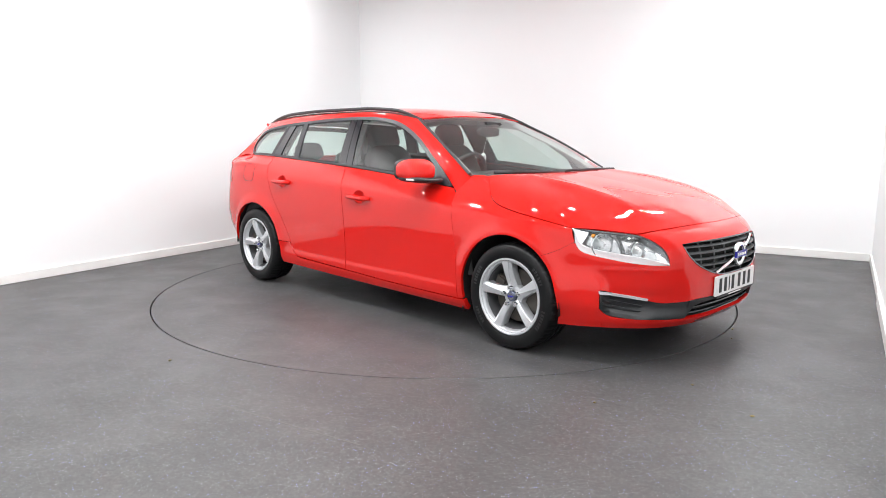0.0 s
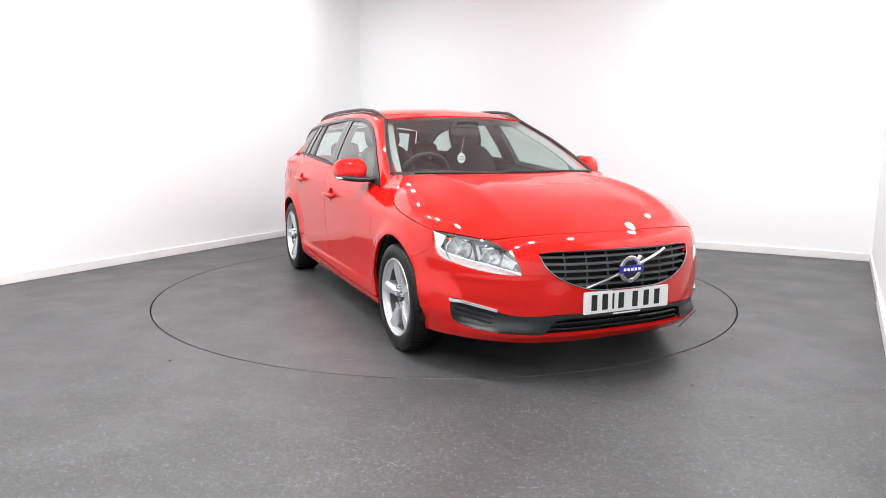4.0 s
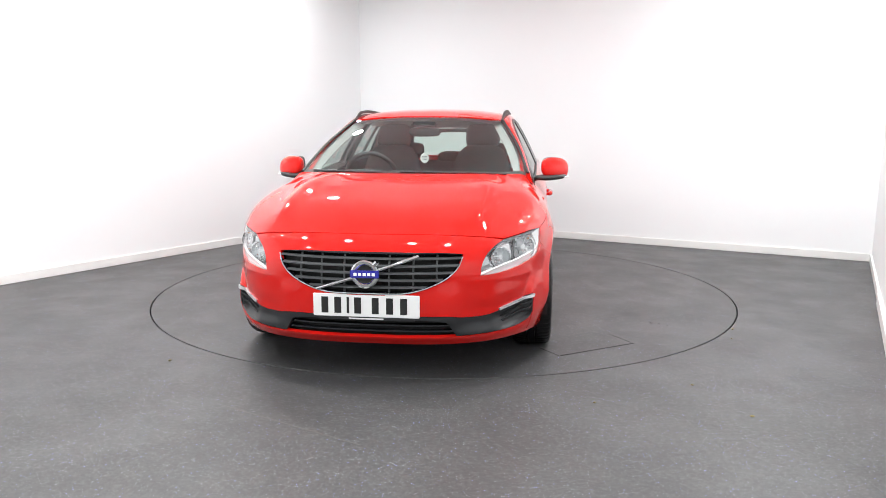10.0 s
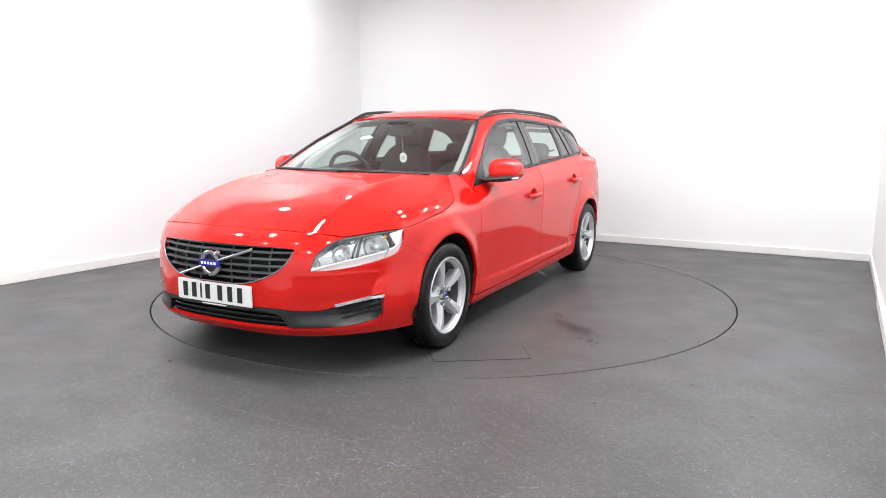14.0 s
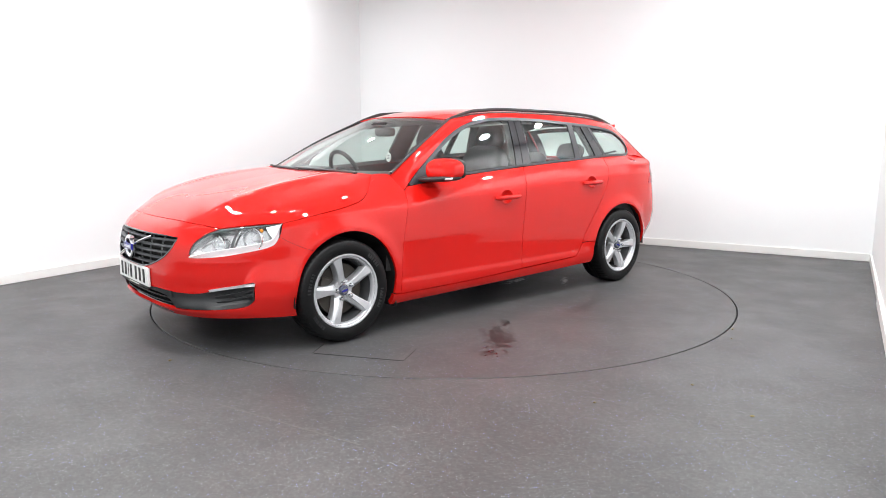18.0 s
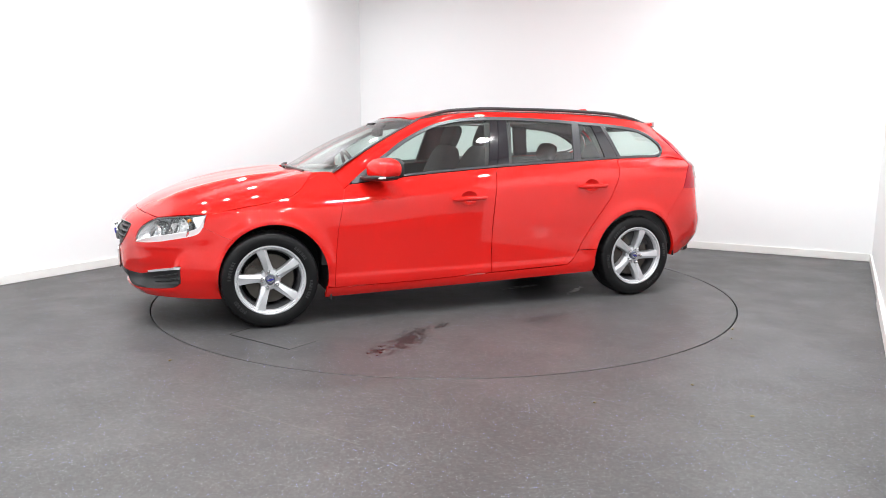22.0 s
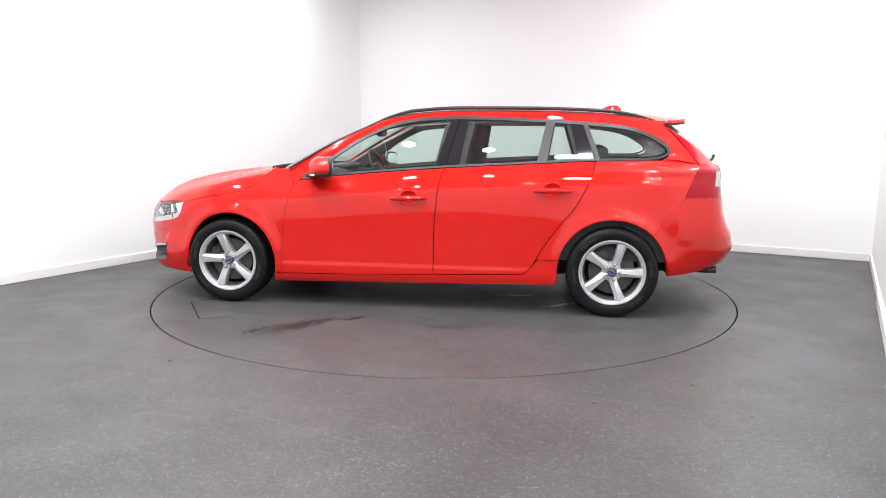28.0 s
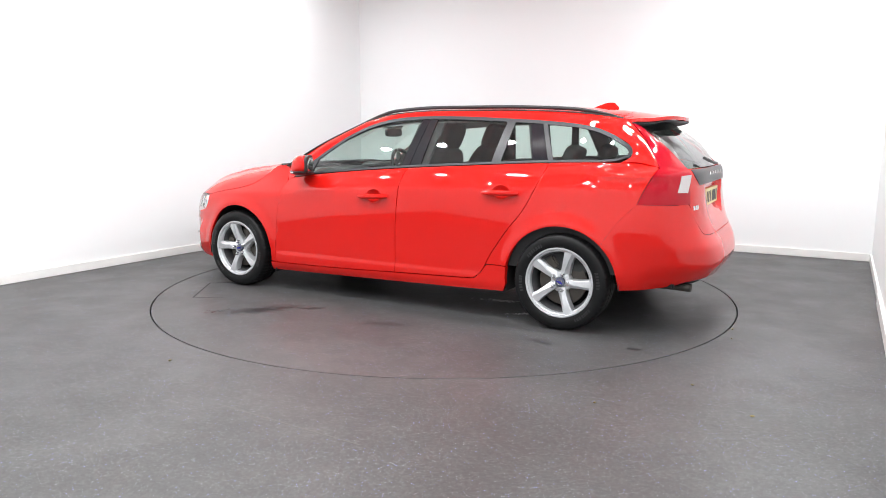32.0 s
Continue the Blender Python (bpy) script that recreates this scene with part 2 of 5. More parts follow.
def shell(grids, depth=0.014, lift=0.0, centre=None):
    """Verts and faces of patches with a folded-in rim."""
    V, F = [], []
    for g in grids:
        m, n = g.shape[:2]
        nr = normals(g)
        away = g - (MIDDLE if centre is None else np.array(centre))
        if np.sum(nr * away) < 0:
            g = g[:, ::-1]
            nr = -normals(g)[:, :] if np.sum(normals(g) * (g - (MIDDLE if centre is None else np.array(centre)))) < 0 else normals(g)
        g = g + nr * lift
        o = sum(len(v) for v in V)
        V.append(g.reshape(-1, 3))
        ix = np.arange(m * n).reshape(m, n) + o
        q = np.stack([ix[:-1, :-1], ix[:-1, 1:], ix[1:, 1:], ix[1:, :-1]], -1).reshape(-1, 4)
        F += q.tolist()
        if depth:
            ring = [(0, j) for j in range(n)] + [(i, n - 1) for i in range(1, m)] + [(m - 1, j) for j in range(n - 2, -1, -1)] + [(i, 0) for i in range(m - 2, 0, -1)]
            r0 = [ix[a] for a in ring]
            low = np.array([g[a] - nr[a] * depth for a in ring])
            o2 = o + m * n
            V.append(low)
            k = len(ring)
            for a in range(k):
                b = (a + 1) % k
                F.append([r0[b], r0[a], o2 + a, o2 + b])
    return np.vstack(V), F


def flip(V, F):
    W = V.copy()
    W[:, 1] *= -1
    return W, [f[::-1] for f in F]


def whole(grids, depth=0.014, lift=0.0, centre=None):
    """Like shell, for patches of the left half: those that touch the middle are drawn across it, the others mirrored."""
    out = []
    flipy = np.array((1, -1, 1))
    for g in grids:
        if np.abs(g[:, -1, 1]).max() < 2e-3:
            g = g[:, ::-1]
        if np.abs(g[:, 0, 1]).max() < 2e-3:
            g = g.copy()
            g[:, 0, 1] = 0
            out.append(np.concatenate([g[:, :0:-1] * flipy, g], 1))
        else:
            out += [g, g * flipy]
    return shell(out, depth, lift, centre)


def pair(name, VF, mat, parent, label=""):
    """A part and its mirror image."""
    a = emit(name, *VF, mat, parent, label, OFF)
    b = emit(name, *flip(*VF), mat, parent, label, OFF)
    return a, b


def lathe(profile, n=48, axis="y", closed=False):
    """Turns (radius, along) points about the y axis."""
    p = np.array(profile, float)
    a = np.linspace(0, 2 * np.pi, n, endpoint=False)
    V = np.stack([np.outer(np.cos(a), p[:, 0]), np.tile(p[:, 1], (n, 1)), np.outer(np.sin(a), p[:, 0])], -1).reshape(-1, 3)
    k = len(p)
    F = []
    for i in range(n):
        j = (i + 1) % n
        for c in range(k if closed else k - 1):
            d = (c + 1) % k
            F.append([i * k + c, j * k + c, j * k + d, i * k + d])
    return V, F


def rounded(c, r, e=0.5, nu=28, nv=16, cut=None):
    """A rounded block (superellipsoid)."""
    u, v = np.linspace(0, 2 * np.pi, nu, endpoint=False), np.linspace(-np.pi / 2, np.pi / 2, nv)
    s = lambda q: np.sign(q) * np.abs(q) ** e
    U, W = np.meshgrid(u, v)
    V = np.stack([c[0] + r[0] * s(np.cos(W)) * s(np.cos(U)), c[1] + r[1] * s(np.cos(W)) * s(np.sin(U)), c[2] + r[2] * s(np.sin(W))], -1).reshape(-1, 3)
    F = [[i * nu + j, i * nu + (j + 1) % nu, (i + 1) * nu + (j + 1) % nu, (i + 1) * nu + j] for i in range(nv - 1) for j in range(nu)]
    return V, F


def tube(pts, r, n=10, flat=1.0):
    """A bar along pts; flat squashes its height."""
    p = np.array(pts, float)
    V, F = [], []
    for i in range(len(p)):
        t = p[min(i + 1, len(p) - 1)] - p[max(i - 1, 0)]
        t /= np.linalg.norm(t)
        up = np.array((0, 0, 1.0)) if abs(t[2]) < 0.9 else np.array((1.0, 0, 0))
        s = np.cross(t, up)
        s /= np.linalg.norm(s)
        up = np.cross(s, t)
        rr = r[i] if hasattr(r, "__len__") else r
        for k in range(n):
            a = 2 * np.pi * k / n
            V.append(p[i] + s * np.cos(a) * rr + up * np.sin(a) * rr * flat)
    m = len(p)
    for i in range(m - 1):
        for k in range(n):
            F.append([i * n + k, i * n + (k + 1) % n, (i + 1) * n + (k + 1) % n, (i + 1) * n + k])
    F.append(list(range(n))[::-1])
    F.append([(m - 1) * n + k for k in range(n)])
    return np.array(V), F


# ---- the room: a square corner turned against the camera ----
ROOM = Matrix.Translation((-1.178, 4.344, 0)) @ pose(0, 0, 0, 0, 0, -29.75)
RW, RL, RH = 6.29, 10.6, 3.35
# unseen widening of the room, assumed so the doors mirror a longer floor
WIDE, TURN_Y = 4.2, -4.4


def slab(name, lo, hi, mat, label, category, bevel=0.0):
    bm = bmesh.new()
    box_bm(bm, lo, hi, bevel)
    ob = part(name, bm, mat, None)
    ob.matrix_basis = ROOM
    return tagged(ob, label, category, kind="structure")


def build_room():
    T = 0.15
    slab("wall_west", (-T, -RL - T, -0.1), (0, T, RH), WALLS, "plain white painted studio wall beside the turntable", "wall")
    slab("wall_north", (0, 0, -0.1), (RW, T, RH), WALLS, "plain white painted studio wall behind the turntable", "wall")
    slab("wall_east", (RW, TURN_Y, -0.1), (RW + T, T, RH), WALLS, "plain white painted studio side wall", "wall")
    # assumed wider part, out of view, there for the car's reflections
    slab("wall_return", (RW + T, TURN_Y, -0.1), (RW + WIDE, TURN_Y + T, RH), WALLS, "unseen white return wall where the studio is assumed to widen", "wall")
    slab("wall_far_east", (RW + WIDE, -RL - T, -0.1), (RW + WIDE + T, TURN_Y + T, RH), WALLS, "unseen white side wall of the assumed wider part", "wall")
    slab("floor_wider", (RW, -RL, -0.05), (RW + WIDE, TURN_Y, 0.0), FLOOR, "unseen dark grey speckled vinyl floor of the assumed wider part", "floor")
    slab("ceiling_wider", (RW + T, -RL - T, RH), (RW + WIDE + T, TURN_Y + T, RH + 0.15), CEIL, "unseen white ceiling over the assumed wider part", "ceiling")
    slab("wall_south", (0, -RL - T, -0.1), (RW + WIDE, -RL, RH), WALLS, "plain white painted wall behind the camera", "wall")
    slab("ceiling", (-T, -RL - T, RH), (RW + T, T, RH + 0.15), CEIL, "white ceiling over the photo studio", "ceiling")
    h, d = 0.08, 0.018
    slab("baseboard", (0, -RL, 0), (d, 0, h), SKIRT, "low white skirting board along the wall", "skirting", 0.004)
    slab("baseboard", (d, -d, 0), (RW - d, 0, h), SKIRT, "low white skirting board along the wall", "skirting", 0.004)
    slab("baseboard", (RW - d, -2.10, 0), (RW, 0, h), SKIRT, "low white skirting board along the wall", "skirting", 0.004)
    slab("baseboard", (RW - 0.026, TURN_Y, 0), (RW, -2.103, h + 0.008), SKIRT, "thicker white skirting board along the side wall", "skirting", 0.004)
    # floor sheet with a round opening for the turntable
    inv = ROOM.inverted()
    c = inv @ Vector((0, 0, 0))
    lim = ((0, RW), (-RL, 0))
    angs = set(2 * math.pi * k / 180 for k in range(180))
    for x in lim[0]:
        for y in lim[1]:
            angs.add(math.atan2(y - c.y, x - c.x) % (2 * math.pi))
    angs = sorted(angs)
    V, F = [], []
    for a in angs:
        ca, sa = math.cos(a), math.sin(a)
        ts = [((hi if q > 0 else lo) - o) / q for q, o, (lo, hi) in ((ca, c.x, lim[0]), (sa, c.y, lim[1])) if abs(q) > 1e-9]
        t = min(ts)
        r = TABLE_R + 0.009
        for z, rr in ((-0.05, r), (-0.002, r), (0.0, r + 0.002), (0.0, r + 0.6), (0.0, t)):
            V.append(ROOM @ Vector((c.x + ca * rr, c.y + sa * rr, z)))
    n = len(angs)
    for i in range(n):
        j = (i + 1) % n
        for k in range(4):
            F.append([i * 5 + k, i * 5 + k + 1, j * 5 + k + 1, j * 5 + k])
    fl = tagged(emit("floor", V, F, FLOOR, sharp=30), "scuffed dark grey speckled vinyl floor of the studio", "floor", kind="structure")
    for a, b, w in (((-3.155, -0.809), (-2.83, -0.43), 0.004), ((-2.952, -0.597), (-2.80, -0.44), 0.007), ((-1.02, -2.60), (-0.33, -3.02), 0.004)):
        a, b = Vector((*a, 0)), Vector((*b, 0))
        d = b - a
        bm = bmesh.new()
        box_bm(bm, (0, -w, -0.002), (d.length, w, 0.0006))
        sc = part("floor_scuff", bm, SCUFF, fl, "thin scuff line on the vinyl")
        sc.matrix_basis = Matrix.Translation(a) @ pose(0, 0, 0, 0, 0, math.degrees(math.atan2(d.y, d.x)))
    V, F = lathe([(2.0, 0), (2.0, 0.02), (2.6, 0.02), (2.6, 0)], 64, closed=True)
    V = V[:, [0, 2, 1]]
    V[:, 2] -= 0.075
    tagged(emit("floor_pit", V, F, PIT), "dark pit below the turntable's seam", "pit", kind="structure")


def build_lamps():
    """Round lamps under the ceiling, in rows across the studio, part of them added as fill."""
    first = None
    for y, xs in LAMP_ROWS:
        for x in xs:
            m = ROOM @ pose(x, y, RH)
            if first is None:
                V, F = lathe([(LAMP_R, -0.030), (LAMP_R + 0.004, -0.036), (LAMP_R + 0.020, -0.036), (LAMP_R + 0.026, -0.030), (LAMP_R + 0.026, 0.0), (LAMP_R, 0.0)], 40, closed=True)
                first = emit("ceiling_light", V[:, [0, 2, 1]], F, WHITE)
                V, F = lathe([(0.0, -0.024), (LAMP_R - 0.001, -0.024), (LAMP_R - 0.001, -0.010), (0.0, -0.010)], 40)
                emit("diffuser", V[:, [0, 2, 1]], F, PANEL, first, "bright white lamp diffuser")
                bulb = bpy.data.lights.new("lamp_bulb", "AREA")
                bulb.shape, bulb.size = "DISK", 2 * LAMP_R - 0.01
                bulb.energy, bulb.color = LAMP_WATTS, (0.975, 0.992, 1.0)
                lit = new("lamp_bulb", bulb)
                lit.parent = first
                lit.location = (0, 0, -0.038)
                tagged(first, "round white ceiling lamp with a bright diffuser, switched on, in rows partly added as fill", "ceiling lamp", "studio ceiling lamps")
                first.matrix_basis = m
            else:
                copy_thing(first, m)


def build_table():
    prof = [(0.0, 0.0), (1.0, 0.0), (TABLE_R - 0.05, 0.0), (TABLE_R - 0.002, 0.0), (TABLE_R, -0.002), (TABLE_R, -0.045), (0.0, -0.045)]
    V, F = lathe(prof, 180)
    V = V[:, [0, 2, 1]] * np.array((1, 1, 1))
    V[:, 2] = np.tile([p[1] for p in prof], 180)
    F = [f[::-1] for f in F]
    t = emit("turntable", V, F, DISC, sharp=30)
    tagged(t, "round floor turntable of scuffed grey vinyl with wet stains and painted pale sheen", "turntable")
    # hatch seams let into the disc
    for a, b in (((1.76, 0.885), (1.46, 1.325)), ((1.46, 1.325), (1.27, 1.203)), ((1.767, 0.878), (1.62, 0.765))):
        a, b = Vector((*a, 0)), Vector((*b, 0))
        d = (b - a)
        bm = bmesh.new()
        wide = 0.0055 if d.length > 0.3 else 0.0014 if d.length > 0.2 else 0.0024
        box_bm(bm, (0, -wide, -0.003), (d.length, wide, 0.0008))
        s = part("hatch_seam", bm, PIT, t, "dark seam of a floor hatch")
        s.matrix_basis = Matrix.Translation(a) @ pose(0, 0, 0, 0, 0, math.degrees(math.atan2(d.y, d.x)))
    return t


# ---- the car's outer surface ----
BELT = tab([-2.2, -1.9, -1.54, -1.27, -0.84, -0.18, 0.59, 0.84, 1.1, 1.4, 1.76, 2.3], [1.05, 1.06, 1.066, 1.06, 1.04, 1.004, 0.941, 0.909, 0.895, 0.882, 0.868, 0.85])
BELT_Y = tab([-2.2, -1.2, -0.84, -0.3, 0.3, 0.84, 1.3, 2.3], [0.785, 0.79, 0.807, 0.818, 0.813, 0.798, 0.808, 0.81])
PROF = tab([-0.15, -0.02, 0.03, 0.10, 0.15, 0.185, 0.40, 0.62, 0.74, 0.82, 0.845, 0.87, 0.93, 1.0, 1.1, 1.3], [0.80, 0.850, 0.877, 0.8905, 0.8915, 0.8872, 0.8897, 0.8955, 0.8945, 0.891, 0.8865, 0.8785, 0.8525, 0.811, 0.756, 0.66])
XF = tab([0.15, 0.21, 0.25, 0.30, 0.36, 0.47, 0.56, 0.62, 0.67, 0.71, 0.745, 0.78, 0.82], [2.17, 2.235, 2.275, 2.29, 2.305, 2.312, 2.315, 2.305, 2.28, 2.245, 2.19, 2.11, 2.0])
XR = tab([0.2, 0.30, 0.36, 0.45, 0.54, 0.60, 0.65, 0.72, 0.85, 1.0, 1.07], [-2.12, -2.185, -2.235, -2.280, -2.256, -2.222, -2.198, -2.174, -2.150, -2.143, -2.098])
NF = tab([0.2, 0.42, 0.55, 0.65, 0.75, 0.82], [2.85, 2.75, 2.48, 2.44, 2.5, 2.5])
NR = tab([0.2, 0.45, 0.6, 0.85, 1.0, 1.07], [3.2, 3.6, 4.35, 5.1, 4.6, 4.0])
XCF, XCR = 1.30, -1.20


def step(a):
    a = np.clip(a, 0, 1)
    return a * a * (3 - 2 * a)


def half_width(x, z):
    v = (z - 0.18) / (BELT(x) - 0.18)
    w = np.clip((v - 0.5) / 0.5, 0, 1.3) ** 1.5
    # below the shoulder the flank's lines run level
    k = np.clip((v - 0.45) / 0.4, 0, 1)
    k = k * k * (3 - 2 * k)
    y = PROF(v * k + (z - 0.18) / 0.80 * (1 - k)) + (BELT_Y(x) - 0.815) * w
    # fuller shoulder over the rear wheel
    r = np.clip((-1.35 - x) / 0.45, 0, 1)
    y = y + r * r * (3 - 2 * r) * (0.034 * np.exp(-((v - 0.94) / 0.05) ** 2) - 0.0105 * np.exp(-((v - 0.75) / 0.15) ** 2))
    # the bumpers' ends have no lower flare
    k = np.maximum(step((x - 1.42) / 0.22), step((-1.50 - x) / 0.2)) * step((0.52 - z) / 0.14)
    y = y * (1 - k) + (0.893 - 0.30 * np.clip(0.33 - z, 0, 0.2) ** 1.1) * k
    # rear bumper draws in below a level crease
    y = y - 0.034 * step((-1.76 - x) / 0.22) * np.clip((0.462 - z) / 0.16, 0, 1)
    for cx in (1.365, -1.382):
        d = np.hypot((x - cx) / 0.97, z - 0.312)
        y = y + 0.020 * np.exp(-((d - 0.37) / 0.055) ** 2) * np.clip((z - 0.27) / 0.12, 0, 1)
    return y


def E_front(x, z):
    r = np.clip((x - XCF) / (XF(z) - XCF), 0, 1)
    return (1 - r ** NF(z)) ** (1 / NF(z))


def E_rear(x, z):
    r = np.clip((XCR - x) / (XCR - XR(z)), 0, 1)
    return (1 - r ** NR(z)) ** (1 / NR(z))


def side(xz):
    """(x, z) to the body's left side."""
    x, z = xz[..., 0], xz[..., 1]
    y = half_width(x, z) * E_front(x, z) * E_rear(x, z)
    # shelf from the rear shoulder in to the foot of the windows
    k = np.clip(((z - 0.18) / (BELT(x) - 0.18) - 0.915) / 0.085, 0, 1)
    k = k * k * (3 - 2 * k) * np.clip((-1.15 - x) / 0.1, 0, 1) * np.clip((x + 1.93) / 0.22, 0, 1)
    return np.stack([x, y * (1 - k) + sill_y(x) * k, z], -1)


def sill_y(x):
    """Half width at the foot of the side windows."""
    r = np.clip((XCR - x) / 0.90, 0, 0.999)
    return half_width(x, BELT(x)) * E_front(x, BELT(x)) * (1 - r ** 2.6) ** (1 / 2.6)


def hollow(y, z):
    """Depth of the facet below each headlamp: a sharp edge above, a ridge at the bumper's corner."""
    return 0.034 * np.clip((0.527 - z) / 0.135, 0, 1) ** 0.85 * step((z - 0.262) / 0.07) * step((y - 0.38) / 0.17) * step((0.805 - 0.12 * (0.5 - z) - y) / 0.035)


def nose(pz):
    """(phi, z) to the front end: phi 0 in the middle, 90 degrees on the flank."""
    p, z = np.clip(pz[..., 0], 0, np.pi / 2), pz[..., 1]
    n = NF(z)
    x = XCF + (XF(z) - XCF) * np.cos(p) ** (2 / n)
    y = half_width(x, z) * np.sin(p) ** (2 / n)
    d = hollow(y, z)
    return np.stack([x - 0.9 * d, y - 0.6 * d * step((y - 0.56) / 0.15), z], -1)


def stern(pz):
    p, z = np.clip(pz[..., 0], 0, np.pi / 2), pz[..., 1]
    n = NR(z)
    x = XCR - (XCR - XR(z)) * np.cos(p) ** (2 / n)
    return np.stack([x, half_width(x, z) * np.sin(p) ** (2 / n), z], -1)


def fy(y, z):
    """phi at which the front end has the half width y."""
    x = 2.1
    for _ in range(6):
        p = math.asin(min(1, (y / float(half_width(x, z))) ** (float(NF(z)) / 2)))
        x = XCF + (float(XF(z)) - XCF) * math.cos(p) ** (2 / float(NF(z)))
    return p, z


def front_yz(yz):
    """(y, z) to the front end."""
    y, z = yz[..., 0], yz[..., 1]
    x = np.full_like(y, 2.1)
    for _ in range(7):
        p = np.arcsin(np.clip((y / half_width(x, z)) ** (NF(z) / 2), 0, 1))
        x = XCF + (XF(z) - XCF) * np.cos(p) ** (2 / NF(z))
    return np.stack([x - 0.9 * hollow(y, z), y, z], -1)


def fx(x, z):
    return math.acos(min(1, max(0, (x - XCF) / (float(XF(z)) - XCF)) ** (float(NF(z)) / 2))), z


def ry(y, z):
    x = -2.1
    for _ in range(6):
        p = math.asin(min(1, (y / float(half_width(x, z))) ** (float(NR(z)) / 2)))
        x = XCR - (XCR - float(XR(z))) * math.cos(p) ** (2 / float(NR(z)))
    return p, z


def rx(x, z):
    return math.acos(min(1, max(0, (XCR - x) / (XCR - float(XR(z)))) ** (float(NR(z)) / 2))), z


def pane(xz):
    """(x, z) to the leaning side windows."""
    x, z = xz[..., 0], xz[..., 1]
    zb = BELT(x)
    y0 = sill_y(x)
    d = z - zb
    return np.stack([x, y0 - 0.42 * d - 0.35 * d * np.abs(d), z], -1)


TOPX = [-1.758, -1.733, -1.618, -1.466, -1.199, -0.889, -0.572, -0.248, 0.0, 0.205, 0.406, 0.564, 0.725, 0.841]
TOPZ = [1.117, 1.174, 1.242, 1.291, 1.322, 1.342, 1.358, 1.363, 1.348, 1.303, 1.214, 1.112, 1.002, 0.912]
TOP = tab(TOPX, TOPZ)
def arch_pts(i, a0, a1, n=40):
    cx, rx_, rz = ((1.362, 0.345, 0.357), (-1.385, 0.367, 0.358))[i]
    return [(cx + rx_ * math.cos(a), 0.312 + rz * math.sin(a)) for a in np.radians(np.linspace(a0, a1, n))]


SEAM_F = [arch_pts(0, 47, 197)[0], (1.69, 0.612), (1.778, 0.664)]
SEAM_R = [arch_pts(1, -8, 135)[-1], (-1.73, 0.70), (-1.842, 0.822)]
DOOR_F = [(0.975, 0.235), (0.966, 0.40), (0.950, 0.58), (0.928, 0.70), (0.886, 0.880)]
DOOR_B = [(-0.154, 0.262), (-0.162, 0.604), (-0.197, 0.919), (-0.228, 1.004)]
DOOR_R = [(-0.784, 0.283), (-0.835, 0.325), (-0.871, 0.385), (-0.915, 0.465), (-1.025, 0.623), (-1.134, 0.76), (-1.221, 0.931), (-1.262, 1.058)]
HOOD_S = [(1.755, 0.738), (1.55, 0.776), (1.37, 0.806), (1.24, 0.838), (1.165, 0.885), (1.12, 0.935), (1.075, 0.985)]


def belt_line(x0, x1, n=24, dz=0.0):
    x = np.linspace(x0, x1, n)
    return np.stack([x, BELT(x) + dz], 1)


